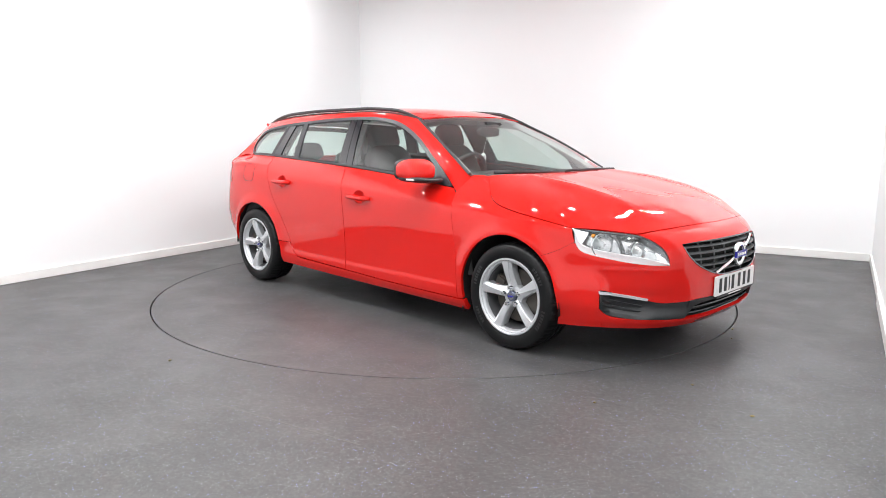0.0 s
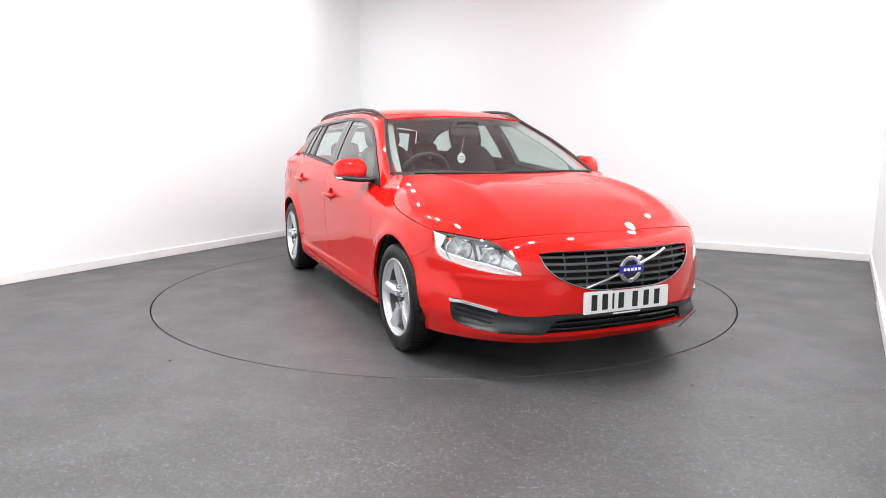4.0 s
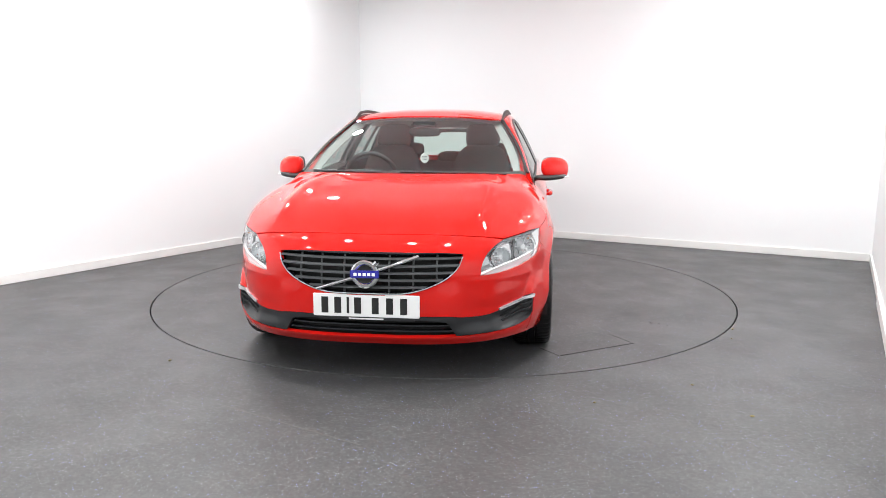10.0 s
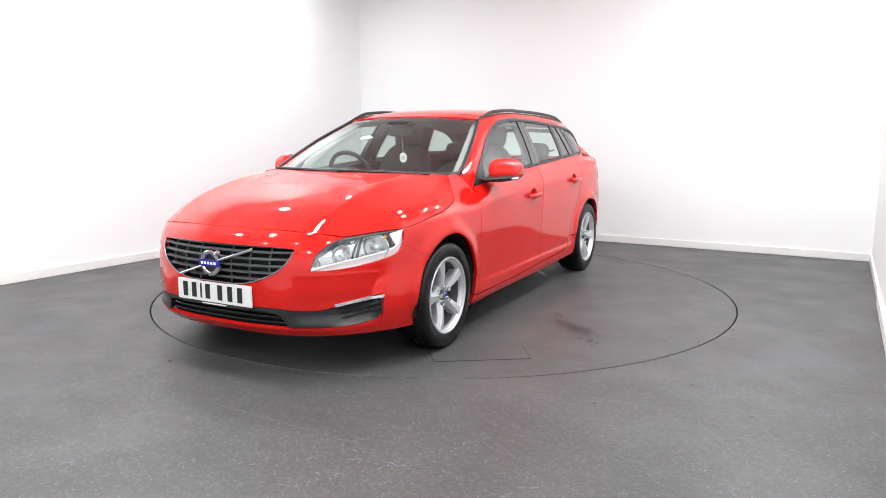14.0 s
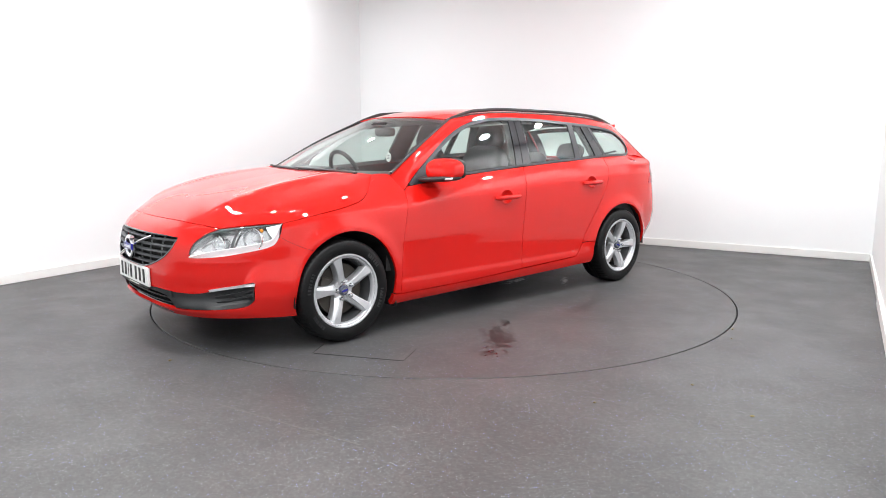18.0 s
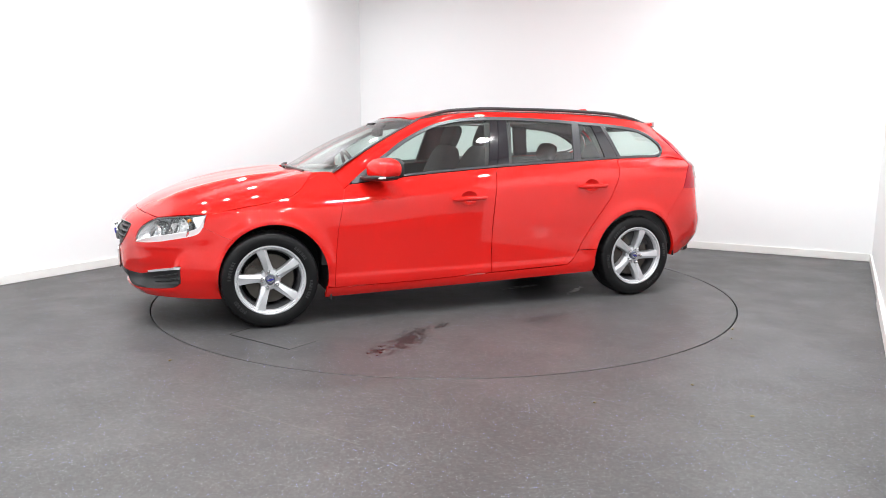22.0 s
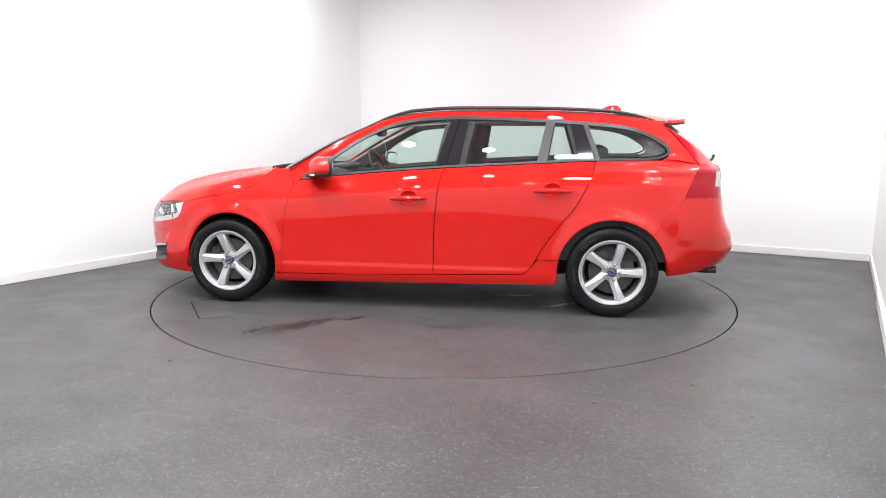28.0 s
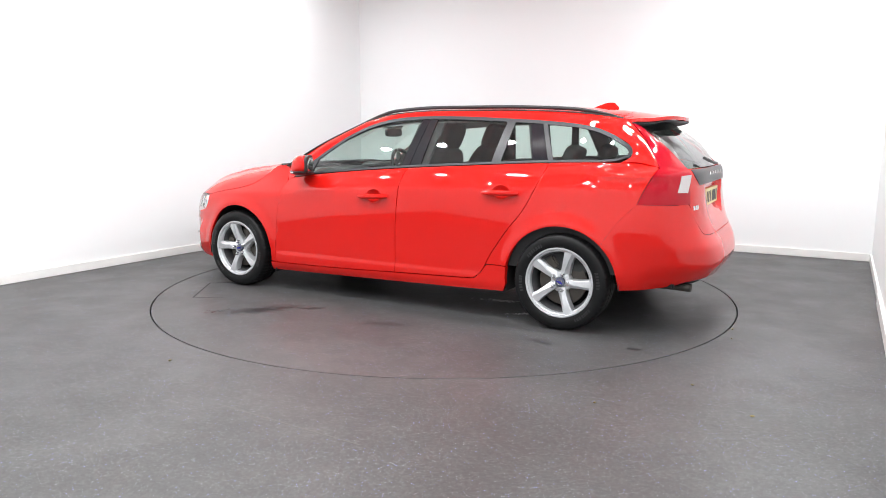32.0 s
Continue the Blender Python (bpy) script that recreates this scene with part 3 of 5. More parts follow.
def build_body(car):
    S = lambda VF, name, label="": pair(name, VF, PAINT, car, label)
    # doors with a round opening behind each handle
    def door(c0, c1, d0, d1, hole, name):
        g = side(relax(inset(coons(c0, c1, d0, d1), 0.002), 14))
        V, F = shell([g])
        keep = []
        for f in F:
            c = V[f].mean(0)
            if ((c[0] - hole[0]) / 0.066) ** 2 + ((c[2] - hole[1]) / 0.050) ** 2 > 1:
                keep.append(f)
        return pair(name, (V, keep), PAINT, car)
    n, m = 100, 64
    fd = door(run(n, [(0.975, 0.235), (0.4, 0.243), (-0.154, 0.262)]), run(n, belt_line(0.846, -0.228)), run(m, DOOR_F, [(0.886, 0.88), (0.846, 0.905)]), run(m, DOOR_B), (0.020, 0.802), "front_door")
    rd = door(run(n, [(-0.158, 0.262), (-0.5, 0.273), (-0.784, 0.283)]), run(n, belt_line(-0.232, -1.262)), run(m, [(x - 0.0015, z) for x, z in DOOR_B]), run(m, DOOR_R), (-0.975, 0.866), "rear_door")
    # sills
    g = side(inset(coons(run(60, [(1.035, 0.166), (0.0, 0.188), (-1.0, 0.212)]), run(60, [(1.028, 0.231), (0.975, 0.2315), (0.4, 0.238), (-0.154, 0.257), (-0.5, 0.268), (-0.784, 0.278)], [(-0.784, 0.278), (-0.838, 0.323), (-0.872, 0.382)], [(-0.872, 0.382), (-0.95, 0.383), (-1.026, 0.383)]), run(8, [(1.035, 0.166), (1.028, 0.231)]), run(8, [(-1.0, 0.212), (-1.02, 0.262), (-1.018, 0.312), (-1.026, 0.383)]))))
    S(shell([g], 0.03), "sill")
    # front wings round the arch
    c0 = run(110, arch_pts(0, 47, 191))
    arch_end = c0[-1]
    c1 = run(110, [(1.778, 0.664), (1.765, 0.70), (1.755, 0.738)], HOOD_S, [(1.075, 0.985), (1.01, 0.989), (0.945, 0.985)], [(0.945, 0.985), (0.912, 0.93), (0.886, 0.880)], DOOR_F[::-1])
    g = coons(c0, c1, run(30, SEAM_F), run(30, [arch_end, (0.975, 0.235)]))
    S(shell([side(relax(inset(g), 12))], 0.02), "front_wing")
    # rear quarters round the arch
    c0 = run(110, arch_pts(1, 12, 135))
    c1 = run(110, [(x - 0.0025, z) for x, z in DOOR_R[2:]], belt_line(-1.267, -1.70), [(-1.70, BELT(-1.70)), (-1.80, 1.062), (-1.94, 1.04)], [(-1.94, 1.04), (-1.882, 0.92), (-1.842, 0.822)])
    g = coons(c0, c1, run(56, [c0[0], c1[0]]), run(56, SEAM_R))
    S(shell([side(relax(inset(g), 12))], 0.03), "rear_quarter")
    # front bumper in bands round its openings
    GB = [(0.0, 0.472), (0.10, 0.472), (0.19, 0.476), (0.28, 0.497), (0.376, 0.54), (0.434, 0.593), (0.456, 0.645)]
    ZH = [(0.0, 0.365), (0.2, 0.365), (0.38, 0.364), (0.456, 0.354), (0.54, 0.350)]
    HE = [(0.0, 0.745), (0.2, 0.745), (0.35, 0.742), (0.455, 0.736)]
    LAMP_LOW = [fy(0.54, 0.552), fy(0.62, 0.556), fy(0.70, 0.568), fx(1.93, 0.588), fx(1.86, 0.602), fx(1.805, 0.624), fx(1.778, 0.664)]
    LAMP_TOP = [fy(0.54, 0.558), fy(0.543, 0.594), fy(0.562, 0.645), fy(0.60, 0.686), fy(0.64, 0.712), fx(1.90, 0.730), fx(1.755, 0.738)]
    ZHO = [fy(0.54, 0.350), fy(0.60, 0.358), fy(0.70, 0.383), fx(1.96, 0.415), fx(1.925, 0.420)]
    ZL = [fy(0.0, 0.250), fy(0.3, 0.252), fy(0.5, 0.255), fy(0.65, 0.262), fy(0.76, 0.280), fx(1.925, 0.313), fx(1.90, 0.318)]
    BOT = [fy(0.0, 0.205), fy(0.3, 0.205), fy(0.5, 0.207), fy(0.65, 0.210), fx(2.0, 0.2105), fx(1.90, 0.2095)]
    bands = []
    k = 40
    GT = [(0.0, 0.672), (0.2, 0.671), (0.35, 0.668), (0.456, 0.660)]
    Y = lambda pts: run(k, pts)
    solid = [front_yz(between(Y(GT), Y(HE), 12)), front_yz(between(Y(ZH[:4]), Y(GB), 20)),
             front_yz(between(Y([(0.456, 0.60), (0.50, 0.563), (0.54, 0.558)]), Y([(0.455, 0.736), (0.49, 0.733), (0.54, 0.730)]), 16)),
             front_yz(between(Y([(0.54, 0.559), (0.54, 0.645), (0.54, 0.730)]), Y([(0.5405, 0.559), (0.543, 0.594), (0.562, 0.645), (0.60, 0.686), (0.64, 0.7125)]), 10)),
             front_yz(between(Y([(0.456, 0.354), (0.54, 0.350)]), Y([(0.456, 0.60), (0.50, 0.563), (0.54, 0.5575)]), 20))]
    flank = [fx(1.925 + 0.005 * i / 11, 0.42 + 0.168 * i / 11) for i in range(12)]
    bands.append(coons(run(k, ZHO), run(k, LAMP_LOW[:4]), run(24, [fy(0.54, z) for z in np.linspace(0.350, 0.552, 12)]), run(24, flank)))
    arch = [fx(x, z) for x, z in arch_pts(0, 47, -18, 14)]
    c0 = run(30, [fx(1.925, 0.212), fx(1.80, 0.206), arch[-1]])
    c1 = run(30, [fx(1.93, 0.588), fx(1.86, 0.602), fx(1.805, 0.624), fx(1.778, 0.664)], [fx(*p) for p in run(12, SEAM_F[::-1])])
    bands.append(coons(c0, c1, run(30, [fx(1.925, z) for z in np.linspace(0.212, 0.42, 8)], flank), run(30, arch[::-1])))
    emit("bumper_lip", *whole([nose(between(run(60, BOT), run(60, ZL), 10))], 0.02, -0.0015), PAINT, car, "", OFF)
    V, F = whole(solid + [nose(b) for b in bands], 0.02)
    bumper = emit("front_bumper", V, F, PAINT, car, "", OFF)
    # rear bumper and tailgate
    top = [rx(-1.842, 0.820), rx(-1.95, 0.819), ry(0.74, 0.819), ry(0.66, 0.818), ry(0.622, 0.76), ry(0.583, 0.69), ry(0.535, 0.637), ry(0.44, 0.620), ry(0.0, 0.615)]
    low = [rx(*arch_pts(1, 183, 135, 2)[0]), rx(-1.90, 0.30), rx(-2.05, 0.325), ry(0.60, 0.345), ry(0.30, 0.35), ry(0.0, 0.35)]
    archr = [rx(x, z) for x, z in arch_pts(1, 183, 135, 14)]
    g = coons(run(80, low), run(80, top), run(40, archr, [rx(*p) for p in run(16, SEAM_R)]), run(40, [low[-1], top[-1]]))
    emit("rear_bumper", *whole([stern(g)], 0.02), PAINT, car, "", OFF)
    lowb = between(run(40, [ry(0.66, 0.335), ry(0.60, 0.315), ry(0.30, 0.305), ry(0.0, 0.305)]), run(40, [ry(0.66, 0.339), ry(0.60, 0.342), ry(0.30, 0.347), ry(0.0, 0.347)]), 6)
    emit("rear_valance", *whole([stern(lowb) * np.array((0.985, 0.985, 1))], 0.02), BLACK, car, "black plastic lower valance", OFF)
    # tailgate
    tl = [ry(0.0, 0.619), ry(0.44, 0.624), ry(0.532, 0.641), ry(0.580, 0.69), ry(0.619, 0.76), ry(0.645, 0.820)]
    th = [ry(0.0, 1.03), ry(0.3, 1.03), ry(0.45, 1.03), ry(0.55, 1.03), ry(0.60, 1.03)]
    g = stern(between(run(70, tl), run(70, th), 60))
    ease = lambda a: np.clip(a, 0, 1) ** 2 * (3 - 2 * np.clip(a, 0, 1))
    # dished panel round the plate
    g[..., 0] += 0.034 * ease((0.36 - 0.10 * (0.92 - g[..., 2]) / 0.2 - g[..., 1]) / 0.05) * ease((g[..., 2] - 0.70) / 0.07) * ease((0.932 - g[..., 2]) / 0.012)
    V, F = whole([g])
    gate = emit("tailgate", V, F, PAINT, car, "", OFF)
    V, F = whole([stern(between(run(30, [ry(0.0, 0.932), ry(0.50, 0.930)]), run(30, [ry(0.0, 1.028), ry(0.575, 1.024)]), 6))], 0.006, 0.004)
    emit("garnish", V, F, TRIM, gate, "dark grey panel below the rear window")
    # bonnet
    nu, nv = 60, 50
    F_edge = nose(run(nu, [fy(*p) for p in HE], [fy(0.455, 0.736), fy(0.55, 0.727), fy(0.64, 0.714)], LAMP_TOP[4:]))
    F_edge = np.vstack([F_edge])
    S_edge = side(run(nv, HOOD_S))
    C_edge = run(nv, [(2.19, 0, 0.747), (2.13, 0, 0.785), (2.05, 0, 0.825), (1.95, 0, 0.862), (1.65, 0, 0.928), (1.40, 0, 0.964), (1.25, 0, 0.983), (1.165, 0, 0.990)])
    R_edge = run(nu, [C_edge[-1], (1.155, 0.25, 0.990), (1.12, 0.50, 0.990), S_edge[-1]])
    C_edge[0] = F_edge[0]
    S_edge[0] = F_edge[-1]
    g = coons(F_edge, R_edge, C_edge, S_edge)
    # flat crown, raised middle with a crease each side
    u = np.linspace(0, 1, nu)
    g[..., 2] += (C_edge[:, 2] - S_edge[:, 2])[:, None] * (np.sqrt(1 - u ** 5) - (1 - u))[None]
    rise = tab([0, 0.45, 0.56, 0.66, 0.85, 1], [0.0, 0.004, 0.010, 0.000, 0.002, 0.0])(u)
    v = np.sin(np.linspace(0, np.pi, nv)) ** 0.7
    g[..., 2] += rise[None] * v[:, None]
    g = inset(g, 0.003)
    g[:, 0, 1] = 0
    full = np.concatenate([g[:, :0:-1] * np.array((1, -1, 1)), g], 1)
    full = relax(full, 40)
    uu = np.abs(np.linspace(-1, 1, full.shape[1]))
    along = np.linspace(0, 1, nv)[:, None]
    ridge = tab([0, 0.30, 0.42, 0.47, 0.49, 0.54, 0.70, 0.85, 1, 1.4], [0, 0.007, 0.0165, 0.0195, 0.0190, 0.0115, 0.004, 0.001, 0, 0])(uu[None] * 0.47 / (0.46 + 0.17 * along))
    full[..., 2] += ridge * (np.sin(np.linspace(0.25, np.pi, nv)) ** 0.8)[:, None] * np.clip(np.linspace(0, 8, nv), 0, 1)[:, None]
    # crisp crease each side, from the pillar's foot to the grille's corner
    fold = np.clip(1 - np.abs(uu[None] / (0.46 + 0.17 * along) - 1) / 0.2, 0, 1)
    full[..., 2] += 0.006 * fold * step(along / 0.15) * step((1 - along) / 0.12)
    V, F = shell([full], 0.014)
    bonnet = emit("bonnet", V, F, PAINT, car, "", OFF)
    # roof
    RY = tab([-1.80, -1.72, -1.5, -1.2, -0.8, -0.3, 0.0, 0.274, 0.4], [0.53, 0.54, 0.555, 0.57, 0.575, 0.575, 0.57, 0.556, 0.55])
    RZ = tab([-1.80, -1.72, -1.5, -1.2, -0.8, -0.3, 0.0, 0.274, 0.4], [1.310, 1.324, 1.360, 1.384, 1.397, 1.400, 1.385, 1.342, 1.31])
    RC = tab([-1.95, -1.75, -1.5, -1.1, -0.7, -0.3, 0.1, 0.36], [1.345, 1.378, 1.412, 1.440, 1.450, 1.445, 1.418, 1.369])
    u = np.linspace(0, 1, 30)[None, :]
    v = np.linspace(0, 1, 60)[:, None]
    x = (0.36 - 0.086 * u ** 2) * (1 - v) + (-1.66 + 0.03 * u ** 2) * v
    def roof_at(x, u):
        return np.stack([x, u * RY(x), RC(x) - (RC(x) - RZ(x)) * u ** 2.6], -1)
    emit("roof", *whole([roof_at(x, u)]), PAINT, car, "", OFF)
    x2 = (-1.664 + 0.03 * u ** 2) * (1 - v[:20] / v[19]) + (-1.945 + 0.11 * u ** 2 + 0.09 * u ** 7) * (v[:20] / v[19])
    sp = roof_at(x2, u)
    sp[..., 2] += 0.018 * (v[:20] / v[19]) ** 2 * (0.4 + 0.6 * u)
    V, F = whole([sp], 0.022)
    emit("roof_spoiler", V, F, PAINT, car, "", OFF)
    under = sp.copy()
    under[..., 2] -= 0.028
    emit("spoiler_underside", *whole([under], 0.006), BLACK, car, "black underside of the roof spoiler", OFF)
    # frame over the side windows with the screen pillar and the rear pillar
    xs = np.array(TOPX)
    low = run(140, np.array([(0.886, 0.8815), (0.846, 0.908)]), np.stack([xs, TOP(xs) + 0.003], 1)[::-1], [(-1.758, 1.117), (-1.752, 1.095), (-1.70, BELT(-1.70))])
    lowp = pane(low)
    foot = side(np.array((0.945, 0.985)))
    upp = run(140, [tuple(foot), (0.62, 0.672, 1.172), (0.274, 0.558, 1.342)], np.stack([np.linspace(0.274, -1.70, 30), RY(np.linspace(0.274, -1.70, 30)) + 0.002, RZ(np.linspace(0.274, -1.70, 30))], 1), [(-1.70, 0.545, 1.326), (-1.82, 0.60, 1.20), (-1.94, float(side(np.array((-1.94, 1.04)))[1]), 1.04)])
    foot_r = side(run(12, [(-1.70, float(BELT(-1.70))), (-1.80, 1.062), (-1.94, 1.04)]))
    g = coons(lowp, upp, run(12, [lowp[0], side(np.array((0.912, 0.93))), upp[0]]), foot_r)
    w = np.sin(np.linspace(0, np.pi, 12))[:, None]
    nr = normals(g)
    if nr[6, 70, 1] < 0:
        nr = -nr
    g = g + nr * (0.012 * w * np.clip(np.linspace(0, 14, 140), 0, 1)[None])[..., None]
    S(shell([g], 0.02), "side_frame", "")
    pair("frame_lining", shell([g - nr * 0.0215], 0.004), PILLAR, car, "grey inner lining of the window frame")
    return dict(RY=RY, RZ=RZ, RC=RC, LAMP_LOW=LAMP_LOW, LAMP_TOP=LAMP_TOP, bumper=bumper, bonnet=bonnet, gate=gate, fd=fd, rd=rd, ZHO=ZHO, ZL=ZL, GB=GB, GT=GT, roof_at=roof_at)


def build_glass(car, q):
    # windscreen
    b = run(60, [(1.165, 0, 0.975), (1.13, 0.35, 0.975), (1.04, 0.62, 0.98), (0.945, 0.750, 0.985)])
    t = run(60, [(0.36, 0, 1.366), (0.345, 0.25, 1.361), (0.274, 0.553, 1.342)])
    d0 = run(40, [(1.165, 0, 0.975), (0.78, 0, 1.195), (0.36, 0, 1.366)])
    d1 = run(40, [(0.945, 0.750, 0.985), (0.62, 0.667, 1.172), (0.274, 0.553, 1.342)])
    g = inset(coons(b, t, d0, d1), 0.004)
    g[:, 0, 1] = 0
    ws = emit("windscreen", *whole([g], 0.005), GLASS, car, "clear lightly green laminated windscreen", OFF)
    ws.visible_shadow = False
    # black border inside the screen
    bands = [between(g[-1], g[-1] + (g[-4] - g[-1]) * 0.55, 3), between(g[0], g[0] + (g[4] - g[0]) * 0.6, 3), between(g[:, -1], g[:, -1] + (g[:, -4] - g[:, -1]) * 0.45, 3)]
    emit("screen_border", *whole(bands, 0.0, -0.008), BLACK, car, "black border of the windscreen", OFF)
    seal = g[:, -1] + np.array((0.0, 0.006, 0.004))
    for s in (1, -1):
        emit("screen_seal", *tube(seal * np.array((1, s, 1)), 0.0105, 8, 0.7), BLACK, car, "black seal along the windscreen's side", OFF)
    trim = between(g[:, -3], g[:, -8], 4) - np.array((0.030, 0.0, 0.030)) * np.linspace(0.5, 1.3, 4)[:, None, None]
    pair("pillar_trim", shell([trim], 0.01), HEADLINER, car, "pale grey inner trim of the screen pillar")
    # cowl and wipers
    cw = between(run(30, [(1.16, 0, 0.972), (1.12, 0.45, 0.972), (1.05, 0.74, 0.968)]), run(30, [(1.22, 0, 0.952), (1.18, 0.45, 0.952), (1.10, 0.76, 0.945)]), 4)
    emit("cowl", *whole([cw], 0.01), BLACK, car, "black scuttle panel below the windscreen", OFF)
    for pts in ([(1.12, 0.62, 0.992), (1.13, 0.40, 0.996), (1.14, 0.10, 0.999), (1.14, -0.12, 1.0)], [(1.15, -0.05, 0.992), (1.13, -0.30, 0.998), (1.09, -0.52, 1.0), (1.05, -0.64, 1.0)]):
        emit("wiper", *tube(smooth_line(pts), 0.009, 8), BLACK, car, "black windscreen wiper", OFF)
    # side panes
    def pn(x0b, x0t, x1b, x1t, lowz=0.020, topz=0.024, name="side_window", mat=GLASS, lift=-0.004, depth=0.005, label=""):
        xb, xt = np.linspace(x0b, x1b, 26), np.linspace(x0t, x1t, 26)
        g = pane(between(np.stack([xb, BELT(xb) + lowz], 1), np.stack([xt, np.maximum(TOP(xt) - topz, BELT(xb) + lowz + 0.002)], 1), 16))
        obs = pair(name, shell([g], depth, lift), mat, car, label)
        if mat is GLASS:
            for o in obs:
                o.visible_shadow = False
        return obs
    G = "tinted green side window glass"
    pn(0.665, 0.615, -0.160, -0.250, label=G)
    pn(-0.322, -0.372, -0.862, -0.918, label=G)
    pn(-0.928, -0.978, -1.150, -1.085, label=G)
    # rear quarter pane with a rounded tip
    zb = [(-1.290, BELT(-1.290) + 0.02), (-1.50, BELT(-1.5) + 0.02), (-1.63, 1.094), (-1.735, 1.122)]
    zt = [(-1.200, TOP(-1.200) - 0.024), (-1.466, 1.267), (-1.61, 1.220), (-1.71, 1.165), (-1.735, 1.125)]
    for o in pair("side_window", shell([pane(between(run(30, zb), run(30, zt), 14))], 0.005, -0.004), GLASS, car, G):
        o.visible_shadow = False
    # pillars between the panes
    PB = "gloss black window pillar"
    pn(-0.160, -0.250, -0.229, -0.306, 0.006, 0.012, "window_pillar", GLOSSBLACK, 0.001, 0.01, PB)
    pn(-0.234, -0.311, -0.322, -0.372, 0.006, 0.012, "window_pillar", GLOSSBLACK, 0.001, 0.01, PB)
    pn(-0.862, -0.918, -0.928, -0.978, 0.006, 0.012, "window_divider", TRIM, 0.003, 0.01, "grey upright between the rear windows")
    pn(-1.150, -1.085, -1.255, -1.165, 0.006, 0.012, "window_pillar", GLOSSBLACK, 0.001, 0.01, PB)
    pn(-1.258, -1.168, -1.290, -1.200, 0.006, 0.012, "window_divider", TRIM, 0.003, 0.01, "grey upright before the rear quarter window")
    pn(0.835, 0.832, 0.668, 0.618, 0.006, 0.015, "mirror_sail", TRIM, 0.003, 0.01, "grey triangular panel behind the mirror")
    # trim round the whole side window
    xs = np.linspace(0.826, -1.60, 60)
    out = run(240, np.stack([xs, BELT(xs)], 1), [(-1.60, BELT(-1.6)), (-1.68, 1.076), (-1.735, 1.097), (-1.758, 1.122), (-1.752, 1.150), (-1.733, 1.174)], np.stack([TOPX[1:-1], TOPZ[1:-1]], 1), [(TOPX[-2], TOPZ[-2]), (0.826, 0.923)])
    tn = np.gradient(out, axis=0)
    tn /= np.linalg.norm(tn, axis=1)[:, None] + 1e-9
    nrm = np.stack([-tn[:, 1], tn[:, 0]], 1)
    if np.mean((nrm * (out - out.mean(0))).sum(1)) > 0:
        nrm = -nrm
    wdt = np.where(nrm[:, 1] > 0.5, 0.014, 0.022)[:, None]
    inn = out + nrm * wdt
    V, F = shell([pane(between(out, inn, 4))], 0.008, 0.004)
    pair("window_trim", (V, F), TRIM, car, "matt grey trim round the side windows")
    # rear window
    t = run(40, [(-1.84, 0, 1.318), (-1.81, 0.30, 1.308), (-1.76, 0.50, 1.285)])
    b = run(40, [(-2.12, 0, 1.032), (-2.10, 0.35, 1.032), (-2.04, 0.585, 1.028)])
    d0, d1 = run(20, [t[0], (-2.005, 0, 1.19), b[0]]), run(20, [t[-1], (-1.93, 0.555, 1.165), b[-1]])
    rw = emit("rear_window", *whole([coons(t, b, d0, d1)], 0.005), GLASS, car, "tinted tailgate window", OFF)
    rw.visible_shadow = False
    gg = coons(t, b, d0, d1)
    emit("rear_window_border", *whole([between(gg[:, -1], gg[:, -6], 3), between(gg[0], gg[3], 3)], 0.0, -0.007), BLACK, car, "black border of the rear window", OFF)
    emit("rear_wiper", *tube(smooth_line([(-2.155, 0.0, 1.05), (-2.15, 0.12, 1.06), (-2.12, 0.30, 1.09)]), 0.010, 8), BLACK, car, "black rear wiper", OFF)


